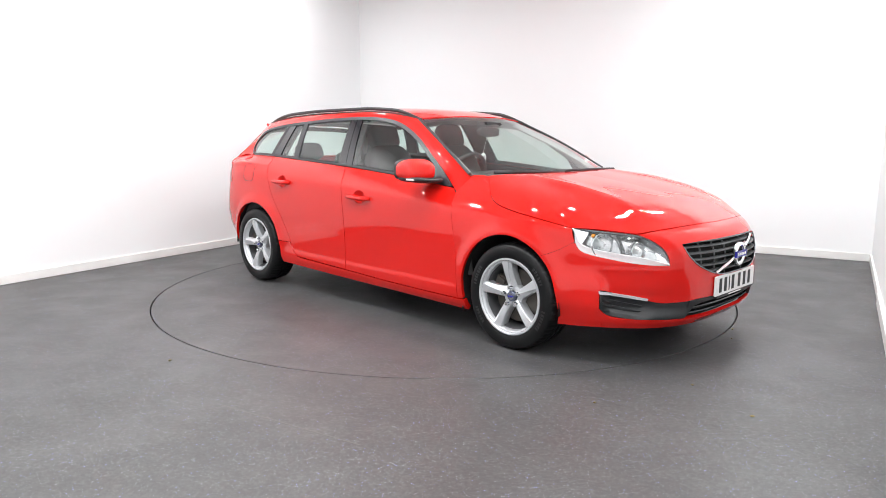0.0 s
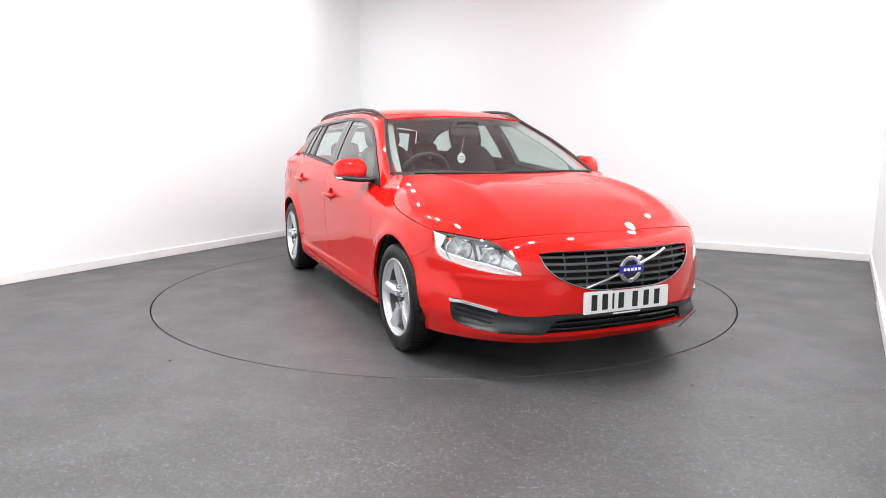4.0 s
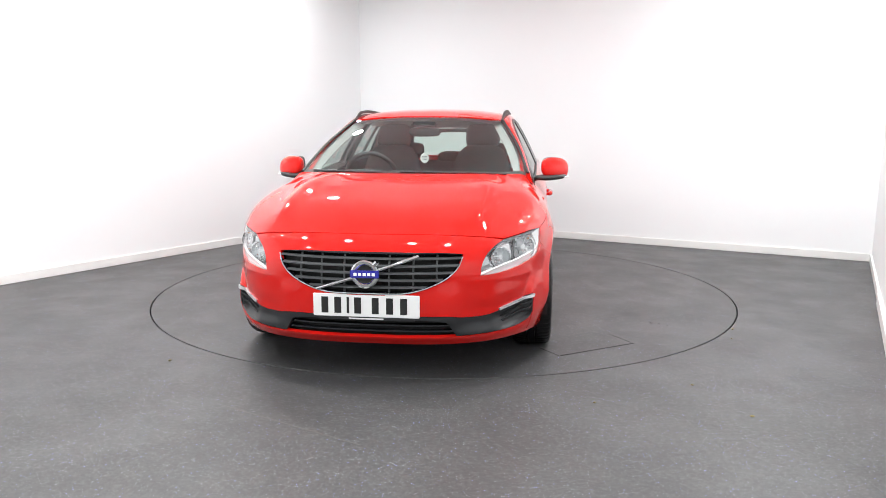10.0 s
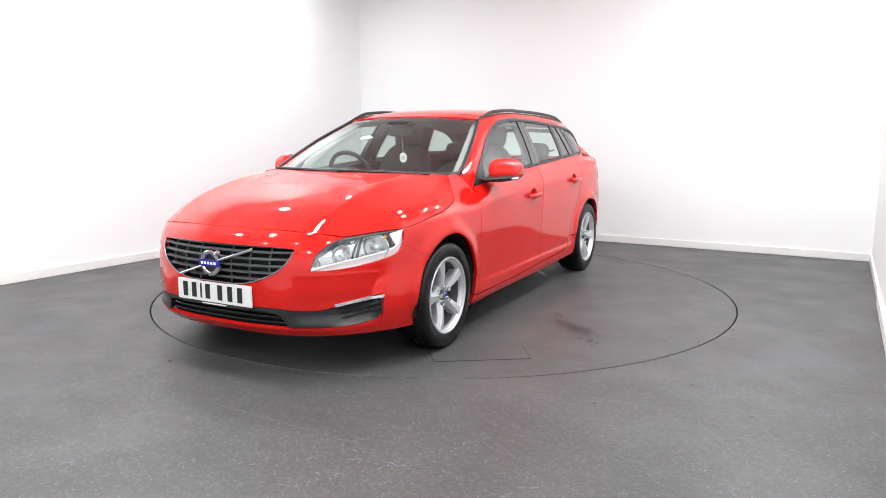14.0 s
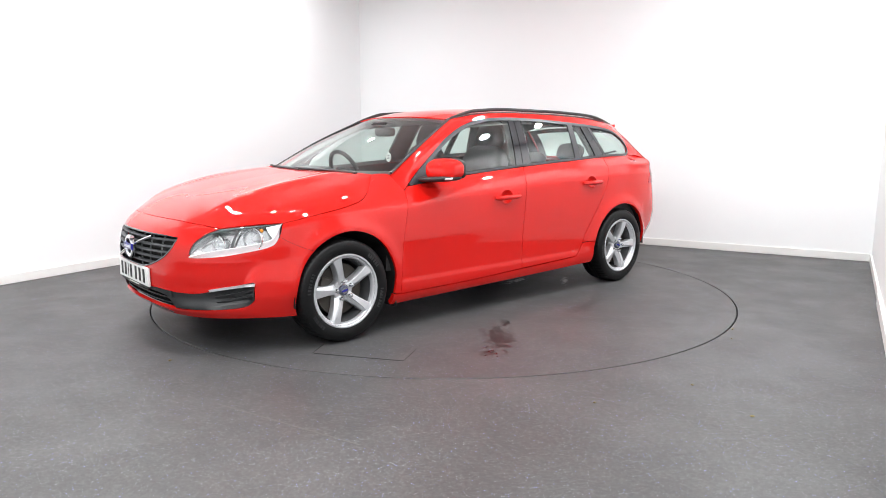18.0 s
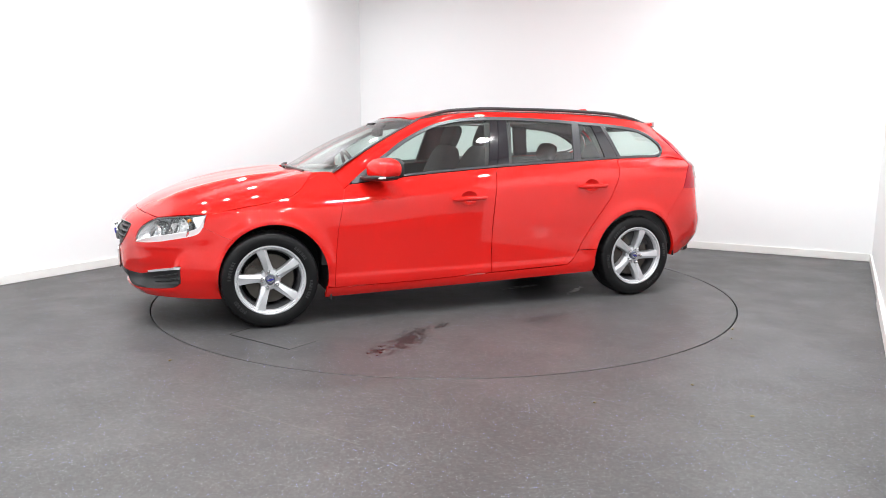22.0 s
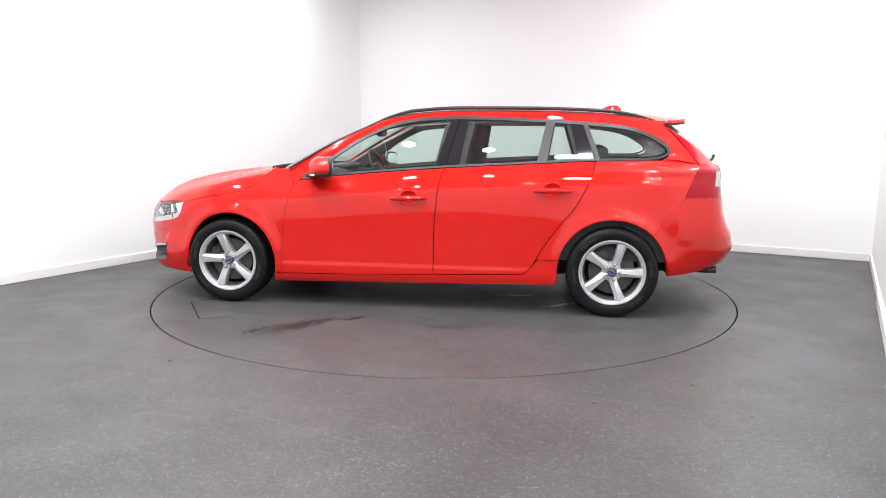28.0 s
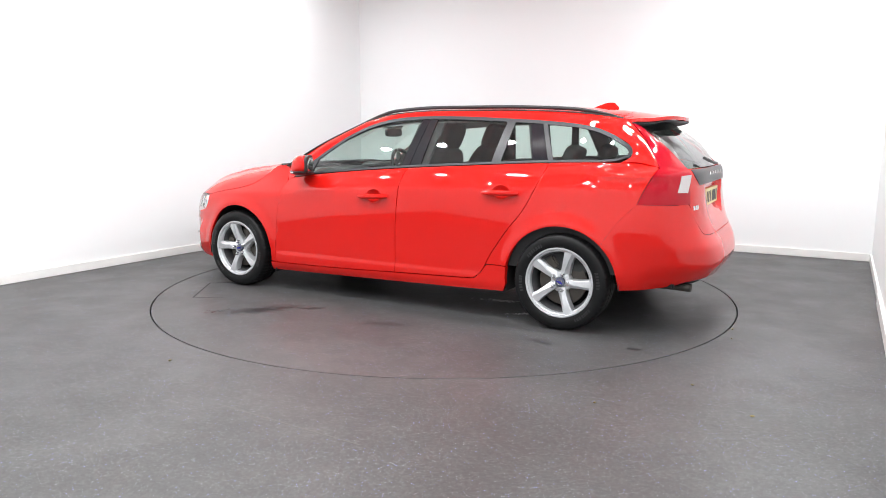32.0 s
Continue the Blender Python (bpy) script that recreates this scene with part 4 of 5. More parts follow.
def build_wheels(car):
    """Five-spoke wheels in silver with worn black tyres; the outer face looks to +y."""
    tyre = [(0.205, -0.100), (0.225, -0.104), (0.265, -0.110), (0.292, -0.104), (0.306, -0.088), (0.311, -0.055), (0.312, -0.028), (0.307, -0.026), (0.307, -0.018), (0.312, -0.016),
            (0.312, 0.016), (0.307, 0.018), (0.307, 0.026), (0.312, 0.028), (0.311, 0.055), (0.306, 0.088), (0.298, 0.100), (0.290, 0.104), (0.278, 0.1085), (0.265, 0.110), (0.245, 0.109), (0.228, 0.104), (0.219, 0.099), (0.205, 0.096)]
    rim = [(0.200, -0.09), (0.200, 0.03), (0.198, 0.062), (0.203, 0.080), (0.210, 0.090), (0.220, 0.096), (0.225, 0.101), (0.223, 0.106), (0.215, 0.106), (0.212, 0.103), (0.210, 0.097), (0.203, 0.096), (0.199, 0.092), (0.196, 0.070), (0.188, 0.03), (0.188, -0.09)]
    made = None
    for x, s in ((1.388, 1), (-1.388, 1), (1.388, -1), (-1.388, -1)):
        turn = {(1.388, 1): 13, (-1.388, 1): -20, (1.388, -1): 7, (-1.388, -1): 14}[(x, s)]
        m = Matrix.Translation(Vector((x, 0.794 * s, 0.312)) + OFF) @ pose(0, 0, 0, 0, turn, 0 if s > 0 else 180)
        if made is not None:
            w = copy_thing(made, m)
            w.parent = car
            continue
        V, F = lathe(rim, 72, closed=True)
        w = emit("wheel", V, F, ALLOY, car, "silver five-spoke alloy wheel with a black tyre")
        nseg = 300
        V, F = lathe(tyre, nseg, closed=False)
        # cross grooves of the tread's shoulders
        rad = np.hypot(V[:, 0], V[:, 2])
        seg = np.round(np.arctan2(V[:, 2], V[:, 0]) / (2 * math.pi) * nseg).astype(int) % 5
        cut = np.where((seg == 0) & (np.abs(V[:, 1]) > 0.04) & (rad > 0.298), (rad - 0.0045) / rad, 1.0)
        V[:, 0] *= cut
        V[:, 2] *= cut
        emit("tyre", V, F, RUBBER, w, "worn black rubber tyre")
        V, F = lathe([(0.0, 0.020), (0.155, 0.020), (0.158, 0.016), (0.158, 0.004), (0.152, 0.0), (0.0, 0.0)], 48)
        emit("brake_disc", V, F, STEEL, w, "dull steel brake disc")
        bm = bmesh.new()
        box_bm(bm, (-0.055, -0.035, 0.085), (0.055, 0.050, 0.165), 0.012, pose(0, 0, 0, 0, 60, 0))
        part("brake_caliper", bm, STEEL, w, "grey brake caliper")
        # liner inside the rim, coloured dark for the shade of its depth
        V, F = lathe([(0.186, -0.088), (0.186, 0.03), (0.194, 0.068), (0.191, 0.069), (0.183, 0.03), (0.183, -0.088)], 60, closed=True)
        emit("barrel_shade", V, F, BARREL_SHADE, w, "inner barrel of the rim with its depth shade painted dark")
        # raised marks; their lighter colour stands in for sheen on the edges
        bm = bmesh.new()
        for c, n in ((62, 7), (118, 6), (242, 7), (300, 6)):
            for i in range(n):
                turn_i = c + (i - n / 2) * 4.2
                box_bm(bm, (-0.0065 if i % 3 else -0.003, 0.1075, 0.246), (0.0065, 0.1105, 0.267), 0.0, pose(0, 0, 0, 0, turn_i, 0))
        tagged(part("sidewall_marks", bm, MARK, w), "raised plain marks on the tyre wall", kind="stuff")
        V, F = lathe([(0.0, -0.06), (0.192, -0.06), (0.192, -0.055), (0.0, -0.055)], 40)
        emit("brake_shield", V, F, LININGS, w, "dark plate behind the spokes")
        # spokes lean against the turn, spread at the rim and carry a crease with a lower facet behind it
        for k in range(5):
            a0 = 2 * math.pi * k / 5 + math.pi / 2
            rows = []
            for i in range(19):
                f = i / 18
                r = 0.036 + f * 0.168
                wid = 0.0220 + 0.0145 * f ** 2.0 + 0.010 * (1 - f) ** 2
                lean = 0.010 - 0.018 * f
                yy = 0.070 + 0.022 * math.sin(min(1.0, f * 1.25) * math.pi / 2) ** 1.2 + 0.002 * f
                ridge = 0.55 - 0.75 * (1 - f) ** 1.3
                sec = []
                for tq, dy in ((-1.0, -0.060), (-1.0, -0.010), (-0.93, -0.003), (-0.80, 0.0), (ridge - 0.06, 0.004), (ridge, 0.003), (ridge + 0.06, -0.002), (0.93, -0.010 - 0.014 * (1 - f)), (1.0, -0.018 - 0.014 * (1 - f)), (1.0, -0.060)):
                    sec.append((r, lean + tq * wid, yy + dy))
                rows.append(sec)
            g = np.array(rows)
            ca, sa = math.cos(a0), math.sin(a0)
            P = np.stack([g[..., 0] * ca - g[..., 1] * sa, g[..., 2], g[..., 0] * sa + g[..., 1] * ca], -1)
            V, F = shell([P], 0.0, 0.0, centre=(0.0, -1.0, 0.0))
            emit("spoke", V, F, ALLOY, w, sharp=26)
        V, F = lathe([(0.070, 0.0), (0.070, 0.050), (0.064, 0.060), (0.036, 0.064), (0.034, 0.058), (0.0, 0.058)], 40)
        emit("hub", V, F, ALLOY, w)
        V, F = lathe([(0.030, 0.058), (0.030, 0.076), (0.026, 0.081), (0.0, 0.083)], 32)
        cap = emit("hub_cap", V, F, CAP, w, "dark blue-grey hub cap")
        V, F = lathe([(0.018, 0.081), (0.018, 0.085), (0.013, 0.085), (0.013, 0.081)], 28)
        emit("cap_ring", V, F, CHROME, cap, "silver ring on the cap")
        bm = bmesh.new()
        box_bm(bm, (-0.020, 0.083, -0.005), (0.020, 0.0866, 0.005), 0.001)
        part("cap_bar", bm, BLUE, cap, "plain blue bar across the ring")
        for k in range(5):
            a = 2 * math.pi * k / 5 + math.pi / 2
            V, F = lathe([(0.0130, 0.052), (0.0130, 0.086), (0.0105, 0.092), (0.0, 0.093)], 12)
            V = V + np.array((0.054 * math.cos(a), 0, 0.054 * math.sin(a)))
            emit("wheel_bolt", V, F, CHROME, w)
        made = w
        w.matrix_basis = m
    # arch liners and underbody
    for cx, rr, lo, hi in ((1.362, 0.358, -10, 198), (-1.385, 0.374, -15, 183)):
        V, F = [], []
        a = np.linspace(math.radians(lo), math.radians(hi), 40)
        for y, k in ((0.50, 1.0), (0.875, 1.0)):
            V += [(cx + rr * k * math.cos(t), y, 0.312 + rr * k * math.sin(t)) for t in a]
        for i in range(39):
            F.append([i, i + 1, 41 + i, 40 + i])
        F.append(list(range(40)))
        pair("arch_liner", (np.array(V), F), LININGS, car, "black wheel arch liner")
    bm = bmesh.new()
    box_bm(bm, (-1.0, -0.72, 0.195), (1.0, 0.72, 0.24), 0.01)
    box_bm(bm, (-1.90, -0.50, 0.345), (-1.0, 0.50, 0.42), 0.02)
    box_bm(bm, (1.0, -0.50, 0.19), (2.14, 0.50, 0.26), 0.02)
    box_bm(bm, (1.70, -0.68, 0.215), (2.05, 0.68, 0.26), 0.02)
    box_bm(bm, (-2.05, -0.70, 0.40), (-1.76, 0.70, 0.44), 0.02)
    part("underbody", bm, LININGS, car, "black underbody panels", OFF)
    V, F = tube([(-1.8, 0.52, 0.300), (-2.0, 0.55, 0.298), (-2.13, 0.56, 0.296)], 0.027, 16)
    emit("exhaust", V, F, STEEL, car, "steel exhaust tailpipe", OFF)
    for s in (1, -1):
        bm = bmesh.new()
        box_bm(bm, (0.992, 0.70, 0.150), (1.004, 0.868, 0.30), 0.004)
        if s < 0:
            bmesh.ops.transform(bm, matrix=Matrix.Diagonal((1, -1, 1, 1)), verts=bm.verts)
        part("mud_flap", bm, BLACK, car, "black mud flap behind the wheel", OFF)


def build_front(car, q):
    # grille: dark recess, slats, uprights, bright rim
    k = 50
    R = lambda pts: run(k, [fy(*p) for p in pts])
    gb, gt = R(q["GB"]), R(q["GT"])
    back = nose(between(gb, gt, 10)) - np.array((0.05, 0, 0))
    grille = emit("grille", *whole([back], 0.0), LININGS, car, "dark slatted radiator grille with a diagonal bright bar", OFF)
    ring = between(gb, gt, 16)
    w = nose(ring)
    fr = [between(w[0], w[1] * 0.6 + w[0] * 0.4, 3), between(w[-1], w[-2] * 0.6 + w[-1] * 0.4, 3)]
    V, F = whole(fr, 0.04, 0.003)
    emit("grille_frame", V, F, GLOSSBLACK, grille, "dark glossy grille frame")
    under = nose(np.array([fy(max(y, 1e-4), z + 0.004) for y, z in run(k, q["GB"])])) + np.array((0.003, 0, 0))
    for s in (1, -1):
        emit("grille_rim", *tube(under * np.array((1, s, 1)), 0.0028, 6), SATIN, grille, "thin satin rim under the grille")
    GBf = tab([p[0] for p in q["GB"]], [p[1] for p in q["GB"]])
    for i, z in enumerate((0.640, 0.606, 0.572, 0.538, 0.504)):
        ymax = 0.446
        ys = np.linspace(0, 0.46, 200)
        ok = ys[GBf(ys) < z - 0.004]
        ymax = min(0.45, ok.max())
        line = np.array([nose(np.array(fy(max(y, 1e-4), z))) for y in np.linspace(0, ymax, 24)])
        a = line + np.array((-0.026, 0, 0.007))
        b = line + np.array((-0.004, 0, 0.003))
        c = line + np.array((-0.004, 0, -0.003))
        d = line + np.array((-0.034, 0, -0.007))
        V, F = whole([np.stack([a, b, c, d])], 0.0, 0.0, centre=(1.5, 0, z))
        emit("slat", V, F, GREY, grille)
    for y in (0.11, 0.225, 0.335):
        for s in (1, -1):
            z0 = float(GBf(y))
            line = np.array([nose(np.array(fy(y, z))) for z in np.linspace(z0, 0.665, 8)]) * np.array((1, s, 1)) - np.array((0.022, 0, 0))
            emit("grille_bar", *tube(line, 0.005, 6), GREY, grille)
    bar = np.array([nose(np.array(fy(abs(y) + 1e-4, z))) * np.array((1, 1 if y > 0 else -1, 1)) + np.array((0.004, 0, 0)) for y, z in zip(np.linspace(-0.245, 0.25, 24), np.linspace(0.492, 0.655, 24))])
    emit("diagonal_bar", *tube(bar, 0.0085, 8), CHROME, grille, "bright diagonal bar")
    V, F = lathe([(0.068, 0.0), (0.068, 0.012), (0.062, 0.018), (0.050, 0.018), (0.044, 0.012), (0.044, 0.0)], 40, closed=True)
    V = V[:, [1, 0, 2]] + np.array((2.315, 0.0, 0.572))
    badge = emit("badge", V, [f[::-1] for f in F], CHROME, grille, "round bright emblem with a blue middle bar")
    bm = bmesh.new()
    box_bm(bm, (2.325, -0.070, 0.555), (2.338, 0.070, 0.592), 0.003)
    part("emblem_bar", bm, BLUE, badge, "plain blue bar")
    for y in (-0.044, -0.022, 0.0, 0.022, 0.044):
        bm = bmesh.new()
        box_bm(bm, (2.3385, y - 0.0075, 0.5665), (2.3395, y + 0.0075, 0.5805))
        part("emblem_mark", bm, WHITE, badge, "pale bar on the blue")
    V, F = lathe([(0.0, 0.0), (0.046, 0.0), (0.046, 0.003), (0.0, 0.003)], 30)
    emit("emblem_disc", V[:, [1, 0, 2]] + np.array((2.316, 0, 0.572)), F, INK, badge)
    emit("emblem_arrow", *tube([(2.325, 0.045, 0.617), (2.327, 0.060, 0.634)], [0.012, 0.012], 8), CHROME, badge)
    # number plate with plain bars in place of signs
    bm = bmesh.new()
    box_bm(bm, (2.302, -0.26, 0.360), (2.314, 0.26, 0.471), 0.003)
    plate = part("number_plate", bm, WHITE, car, "white number plate with plain black bars", OFF)
    for y in (-0.202, -0.138, -0.088, -0.040, 0.046, 0.116, 0.184):
        wd = 0.017 if y not in (-0.088,) else 0.006
        bm = bmesh.new()
        box_bm(bm, (2.3145, y - wd, 0.377), (2.3152, y + wd, 0.456))
        part("plate_bar", bm, INK, plate)
    bm = bmesh.new()
    box_bm(bm, (2.300, -0.235, 0.344), (2.311, 0.235, 0.358), 0.002)
    holder = part("plate_holder", bm, BLACK, car, "black strip below the number plate", OFF)
    bm = bmesh.new()
    box_bm(bm, (2.311, -0.085, 0.348), (2.3118, 0.085, 0.355))
    part("plate_bar", bm, WHITE, holder, "pale bar in place of small print")
    # lower opening: recess, slats, grey wings, bright strips
    zl, zh = run(70, q["ZL"]), run(70, [fy(*p) for p in ((0.0001, 0.365), (0.2, 0.365), (0.40, 0.364))], q["ZHO"])
    rec = nose(between(zl, zh, 8))
    low = emit("lower_grille", *whole([rec - np.array((0.045, 0, 0)) * np.ones_like(rec)], 0.0), LININGS, car, "dark lower air intake", OFF)
    for z in (0.282, 0.312, 0.342):
        line = np.array([nose(np.array(fy(max(y, 1e-4), z))) for y in np.linspace(0, 0.46, 24)]) - np.array((0.020, 0, 0))
        V, F = whole([np.stack([line + np.array((-0.02, 0, 0.008)), line + np.array((0, 0, 0.004)), line + np.array((0, 0, -0.004)), line + np.array((-0.02, 0, -0.008))])], 0.0, centre=(1.5, 0, z))
        emit("slat", V, F, GLOSSBLACK, low)
    wl = [fy(0.43, 0.258), fy(0.5, 0.2595), fy(0.65, 0.266), fy(0.76, 0.284), fx(1.93, 0.318)]
    wi2 = [fy(0.36, 0.361), fy(0.456, 0.352), fy(0.54, 0.348), fy(0.60, 0.356), fy(0.70, 0.380), fx(1.93, 0.416)]
    g = nose(between(run(40, wl), run(40, wi2), 18))
    vv = np.linspace(0, 1, 18)[:, None]
    uu = np.linspace(0, 1, 40)[None]
    dent = 0.030 * np.clip((uu - 0.42) / 0.2, 0, 1) * np.clip((0.985 - uu) / 0.05, 0, 1) * np.clip(vv / 0.18, 0, 1) * np.clip((1 - vv) / 0.18, 0, 1)
    flat = g.copy()
    g[..., 0] -= dent + 0.004
    wings = pair("bumper_wing", shell([g], 0.03), WING, car, "dark grey plastic wing of the bumper")
    for row in (6, 10):
        b = flat[row:row + 3, 21:39].copy()
        b[..., 0] -= np.array((0.020, 0.011, 0.011))[:, None]
        VF = shell([b], 0.012)
        for i, o in enumerate(wings):
            emit("slat", *(VF if i == 0 else flip(*VF)), WING, o)
    lipg = nose(between(run(40, [fy(0.0001, 0.346), fy(0.2, 0.346), fy(0.34, 0.340), fy(0.43, 0.318)]), run(40, [fy(0.0001, 0.363), fy(0.2, 0.363), fy(0.34, 0.362), fy(0.43, 0.359)]), 4))
    emit("intake_lip", *whole([lipg], 0.02, 0.002), WING, low, "dark grey lip over the lower intake")
    st = nose(between(run(30, [fy(0.640, 0.366), fy(0.72, 0.382), fx(1.925, 0.400)]), run(30, [fy(0.636, 0.378), fy(0.72, 0.396), fx(1.920, 0.415)]), 4))
    pair("bright_strip", shell([st], 0.020, 0.009), ALLOY, car, "bright chrome strip over the wing")
    # headlamps: bucket, reflectors, light bar, lens
    low_, top_ = run(50, q["LAMP_LOW"], [q["LAMP_LOW"][-1], q["LAMP_TOP"][-1]]), run(50, q["LAMP_TOP"])
    g = nose(between(low_, top_, 18))
    nr = normals(g)
    if np.sum(nr * (g - MIDDLE)) < 0:
        nr = -nr
    for s in (1, -1):
        fl = (lambda V, F: (V, F)) if s > 0 else flip
        lens = emit("headlamp", *fl(*shell([g], 0.0, 0.001)), LENS, car, "clear headlamp with bright reflectors", OFF)
        lens.visible_shadow = False
        b = g.copy()
        mm, nn = b.shape[:2]
        dep = np.clip(np.minimum(np.linspace(0, 1, mm)[:, None], 1 - np.linspace(0, 1, mm)[:, None]) * 8, 0, 1) * np.clip(np.minimum(np.linspace(0, 1, nn)[None], 1 - np.linspace(0, 1, nn)[None]) * 8, 0.1, 1)
        b = b - nr * (0.008 + 0.065 * dep)[..., None]
        emit("lamp_bucket", *fl(*shell([b], 0.0)), BUCKET, lens, "silvery grey lamp housing")
        for y, z, r, az in ((0.758, 0.652, 0.060, 24), (0.650, 0.622, 0.047, 14)):
            c = nose(np.array(fy(y, z))) - np.array((0.038, 0.020, 0))
            M = Matrix.Rotation(radians(-90 + az), 3, "Z")
            put = lambda VF: fl(np.array([M @ Vector(v) for v in VF[0]]) + c, VF[1])
            prof = [(r + 0.007, -0.006), (r + 0.007, 0.004), (r + 0.002, 0.006), (r, 0.002)] + [(r * math.cos(t), -0.002 - 0.042 * math.sin(t)) for t in np.linspace(0.10, 1.30, 9)]
            emit("reflector", *put(lathe(prof, 22)), CHROME, lens, "round faceted chrome reflector", smooth=False)
            emit("bulb_shield", *put(lathe([(r * 0.40, -0.042), (r * 0.27, -0.020), (r * 0.25, -0.004), (r * 0.18, 0.001), (0.0, 0.002)], 16)), SILVER, lens, "silver bulb shield")
            for t in (0.0, 2.1, 4.2):
                arm = [(r * q * math.cos(t), -0.012 - 0.016 * q, r * q * math.sin(t)) for q in (0.22, 0.5, 0.86)]
                emit("shield_arm", *put(tube(arm, 0.003, 6)), SILVER, lens)
        c = nose(np.array(fx(1.86, 0.700))) - np.array((0.006, 0.022, 0))
        emit("indicator_bulb", *fl(*rounded(c, (0.013, 0.011, 0.011), 1.0, 14, 10)), AMBER, lens, "amber indicator bulb")
        # bright frame along the lower and outer edge, dark rim above
        bar = g[0:5, 0:] - nr[0:5, 0:] * (0.016 - 0.003 * np.arange(5)[:, None, None])
        emit("light_bar", *fl(*shell([bar], 0.010)), SILVER, lens, "bright silver frame along the lower and outer edge")
        tip = g[4:-2, -9:-1] - nr[4:-2, -9:-1] * 0.008
        emit("light_bar", *fl(*shell([tip], 0.006)), SILVER, lens, "bright silver frame at the lamp's tip")
        rimg = g[-2:, 0:] - nr[-2:, 0:] * 0.006
        emit("lamp_rim", *fl(*shell([rimg], 0.010)), GREY, lens, "grey upper rim of the lamp")
        mid = nose(between(run(12, [fy(0.694, 0.580), fy(0.704, 0.583)]), run(12, [fy(0.700, 0.70), fy(0.708, 0.705)]), 8)) - np.array((0.03, 0.010, 0))
        emit("lamp_divider", *fl(*shell([mid], 0.01)), GREY, lens, "grey divider between the reflectors")


SATIN = material("satin_metal", (0.30, 0.31, 0.33), 0.35, 0.8)
# rubber made lighter to paint in the marks' sheen
MARK = material("sidewall_mark", (0.018, 0.018, 0.019), 0.3)
# darker silver: the barrel's shade is in the colour
BARREL_SHADE = material("barrel_shade", (0.10, 0.10, 0.105), 0.5, 0.4, 0, 30, 0.2)
WING = material("dark_grey_plastic", (0.023, 0.024, 0.026), 0.42, 0, 0, 30, 0.15, 0.1, 700)
BUCKET = material("lamp_bucket", (0.72, 0.725, 0.735), 0.16, 0.9, 0, 30, 0.1)
SILVER = material("lamp_frame", (0.80, 0.81, 0.83), 0.28, 0.0, 0.3, 30, 0.05)
AMBER = material("amber_bulb", (0.75, 0.28, 0.03), 0.15, 0, 0.5)


def build_details(car, q):
    # tail lamps
    zs = np.linspace(0.822, 1.035, 22)
    seam = tab([0.822, 0.92, 1.04], [-1.845, -1.885, -1.945])
    inner = tab([0.822, 0.90, 1.0, 1.04], [0.643, 0.637, 0.605, 0.590])
    cols = []
    for z in zs:
        p0, p1 = rx(float(seam(z)), z)[0], ry(float(inner(z)), z)[0]
        cols.append(stern(np.stack([np.linspace(p0, p1, 18), np.full(18, z)], -1)))
    base_ = cols[-1]
    lerp = lambda a, b: np.array(a)[None] + (np.array(b) - np.array(a))[None] * np.linspace(0, 1, 18)[:, None]
    mid_ = lerp((-1.825, 0.600, 1.20), (-1.93, 0.565, 1.165))
    bulge = np.sin(np.linspace(0, np.pi, 18))[:, None] * np.array((-0.012, 0.012, 0.0))[None]
    up = np.stack([smooth_line([b0, b1, b2], 12) for b0, b1, b2 in zip(base_, mid_ + bulge, lerp((-1.725, 0.553, 1.305), (-1.76, 0.512, 1.290)))])
    g = np.concatenate([np.stack(cols, 1), up[:, 1:]], 1)
    lamps = pair("tail_lamp", shell([g], 0.02, 0.003), TAILRED, car, "tall red tail lamp with a clear insert")
    nrm = normals(g)
    nrm = nrm if np.sum(nrm * (g - MIDDLE)) > 0 else -nrm
    pair("lamp_backing", shell([g - nrm * 0.024], 0.0), LININGS, car, "black backing behind the tail lamp")
    ins = stern(between(run(8, [ry(0.735, 0.894), ry(0.665, 0.892)]), run(8, [ry(0.690, 0.992), ry(0.605, 0.998)]), 10))
    ins = ins + np.array((-0.007, 0.004, 0))
    for i, o in enumerate(lamps):
        VF = shell([ins], 0.004)
        emit("lamp_insert", *(VF if i == 0 else flip(*VF)), TAILCLEAR, o, "clear lamp insert")
    # rear plate, lettering bars, rear badge
    bm = bmesh.new()
    box_bm(bm, (-2.136, -0.26, 0.777), (-2.110, 0.26, 0.888), 0.003)
    pl = part("number_plate", bm, YELLOW, car, "yellow number plate with plain black bars", OFF)
    for y in (-0.202, -0.138, -0.088, -0.040, 0.046, 0.116, 0.184):
        bm = bmesh.new()
        box_bm(bm, (-2.1372, y - 0.020, 0.795), (-2.1362, y + 0.020, 0.870))
        part("plate_bar", bm, INK, pl)
    for k in range(5):
        bm = bmesh.new()
        y = -0.22 + 0.11 * k
        c = stern(np.array(ry(abs(y) + 1e-3, 0.992)))
        box_bm(bm, (c[0] - 0.010, y - 0.013, 0.984), (c[0] - 0.005, y + 0.013, 1.003), 0.002)
        part("badge_letter", bm, CHROME, q["gate"], "plain chrome shape in place of lettering")
    for k, y in enumerate((0.600, 0.574, 0.548)):
        bm = bmesh.new()
        c = stern(np.array(ry(y, 0.80)))
        box_bm(bm, (c[0] - 0.005, y - 0.010, 0.783), (c[0] + 0.002, y + 0.010, 0.811), 0.002)
        part("badge_letter", bm, CHROME, q["gate"], "plain chrome shape in place of lettering")
    # fuel flap on the right rear quarter
    a = np.linspace(0, 2 * np.pi, 49)
    sq = lambda q: np.sign(q) * np.abs(q) ** 0.55
    px, pz = -1.515 + 0.085 * sq(np.cos(a)), 0.918 + 0.072 * sq(np.sin(a))
    rim = side(np.stack([px, pz], -1))
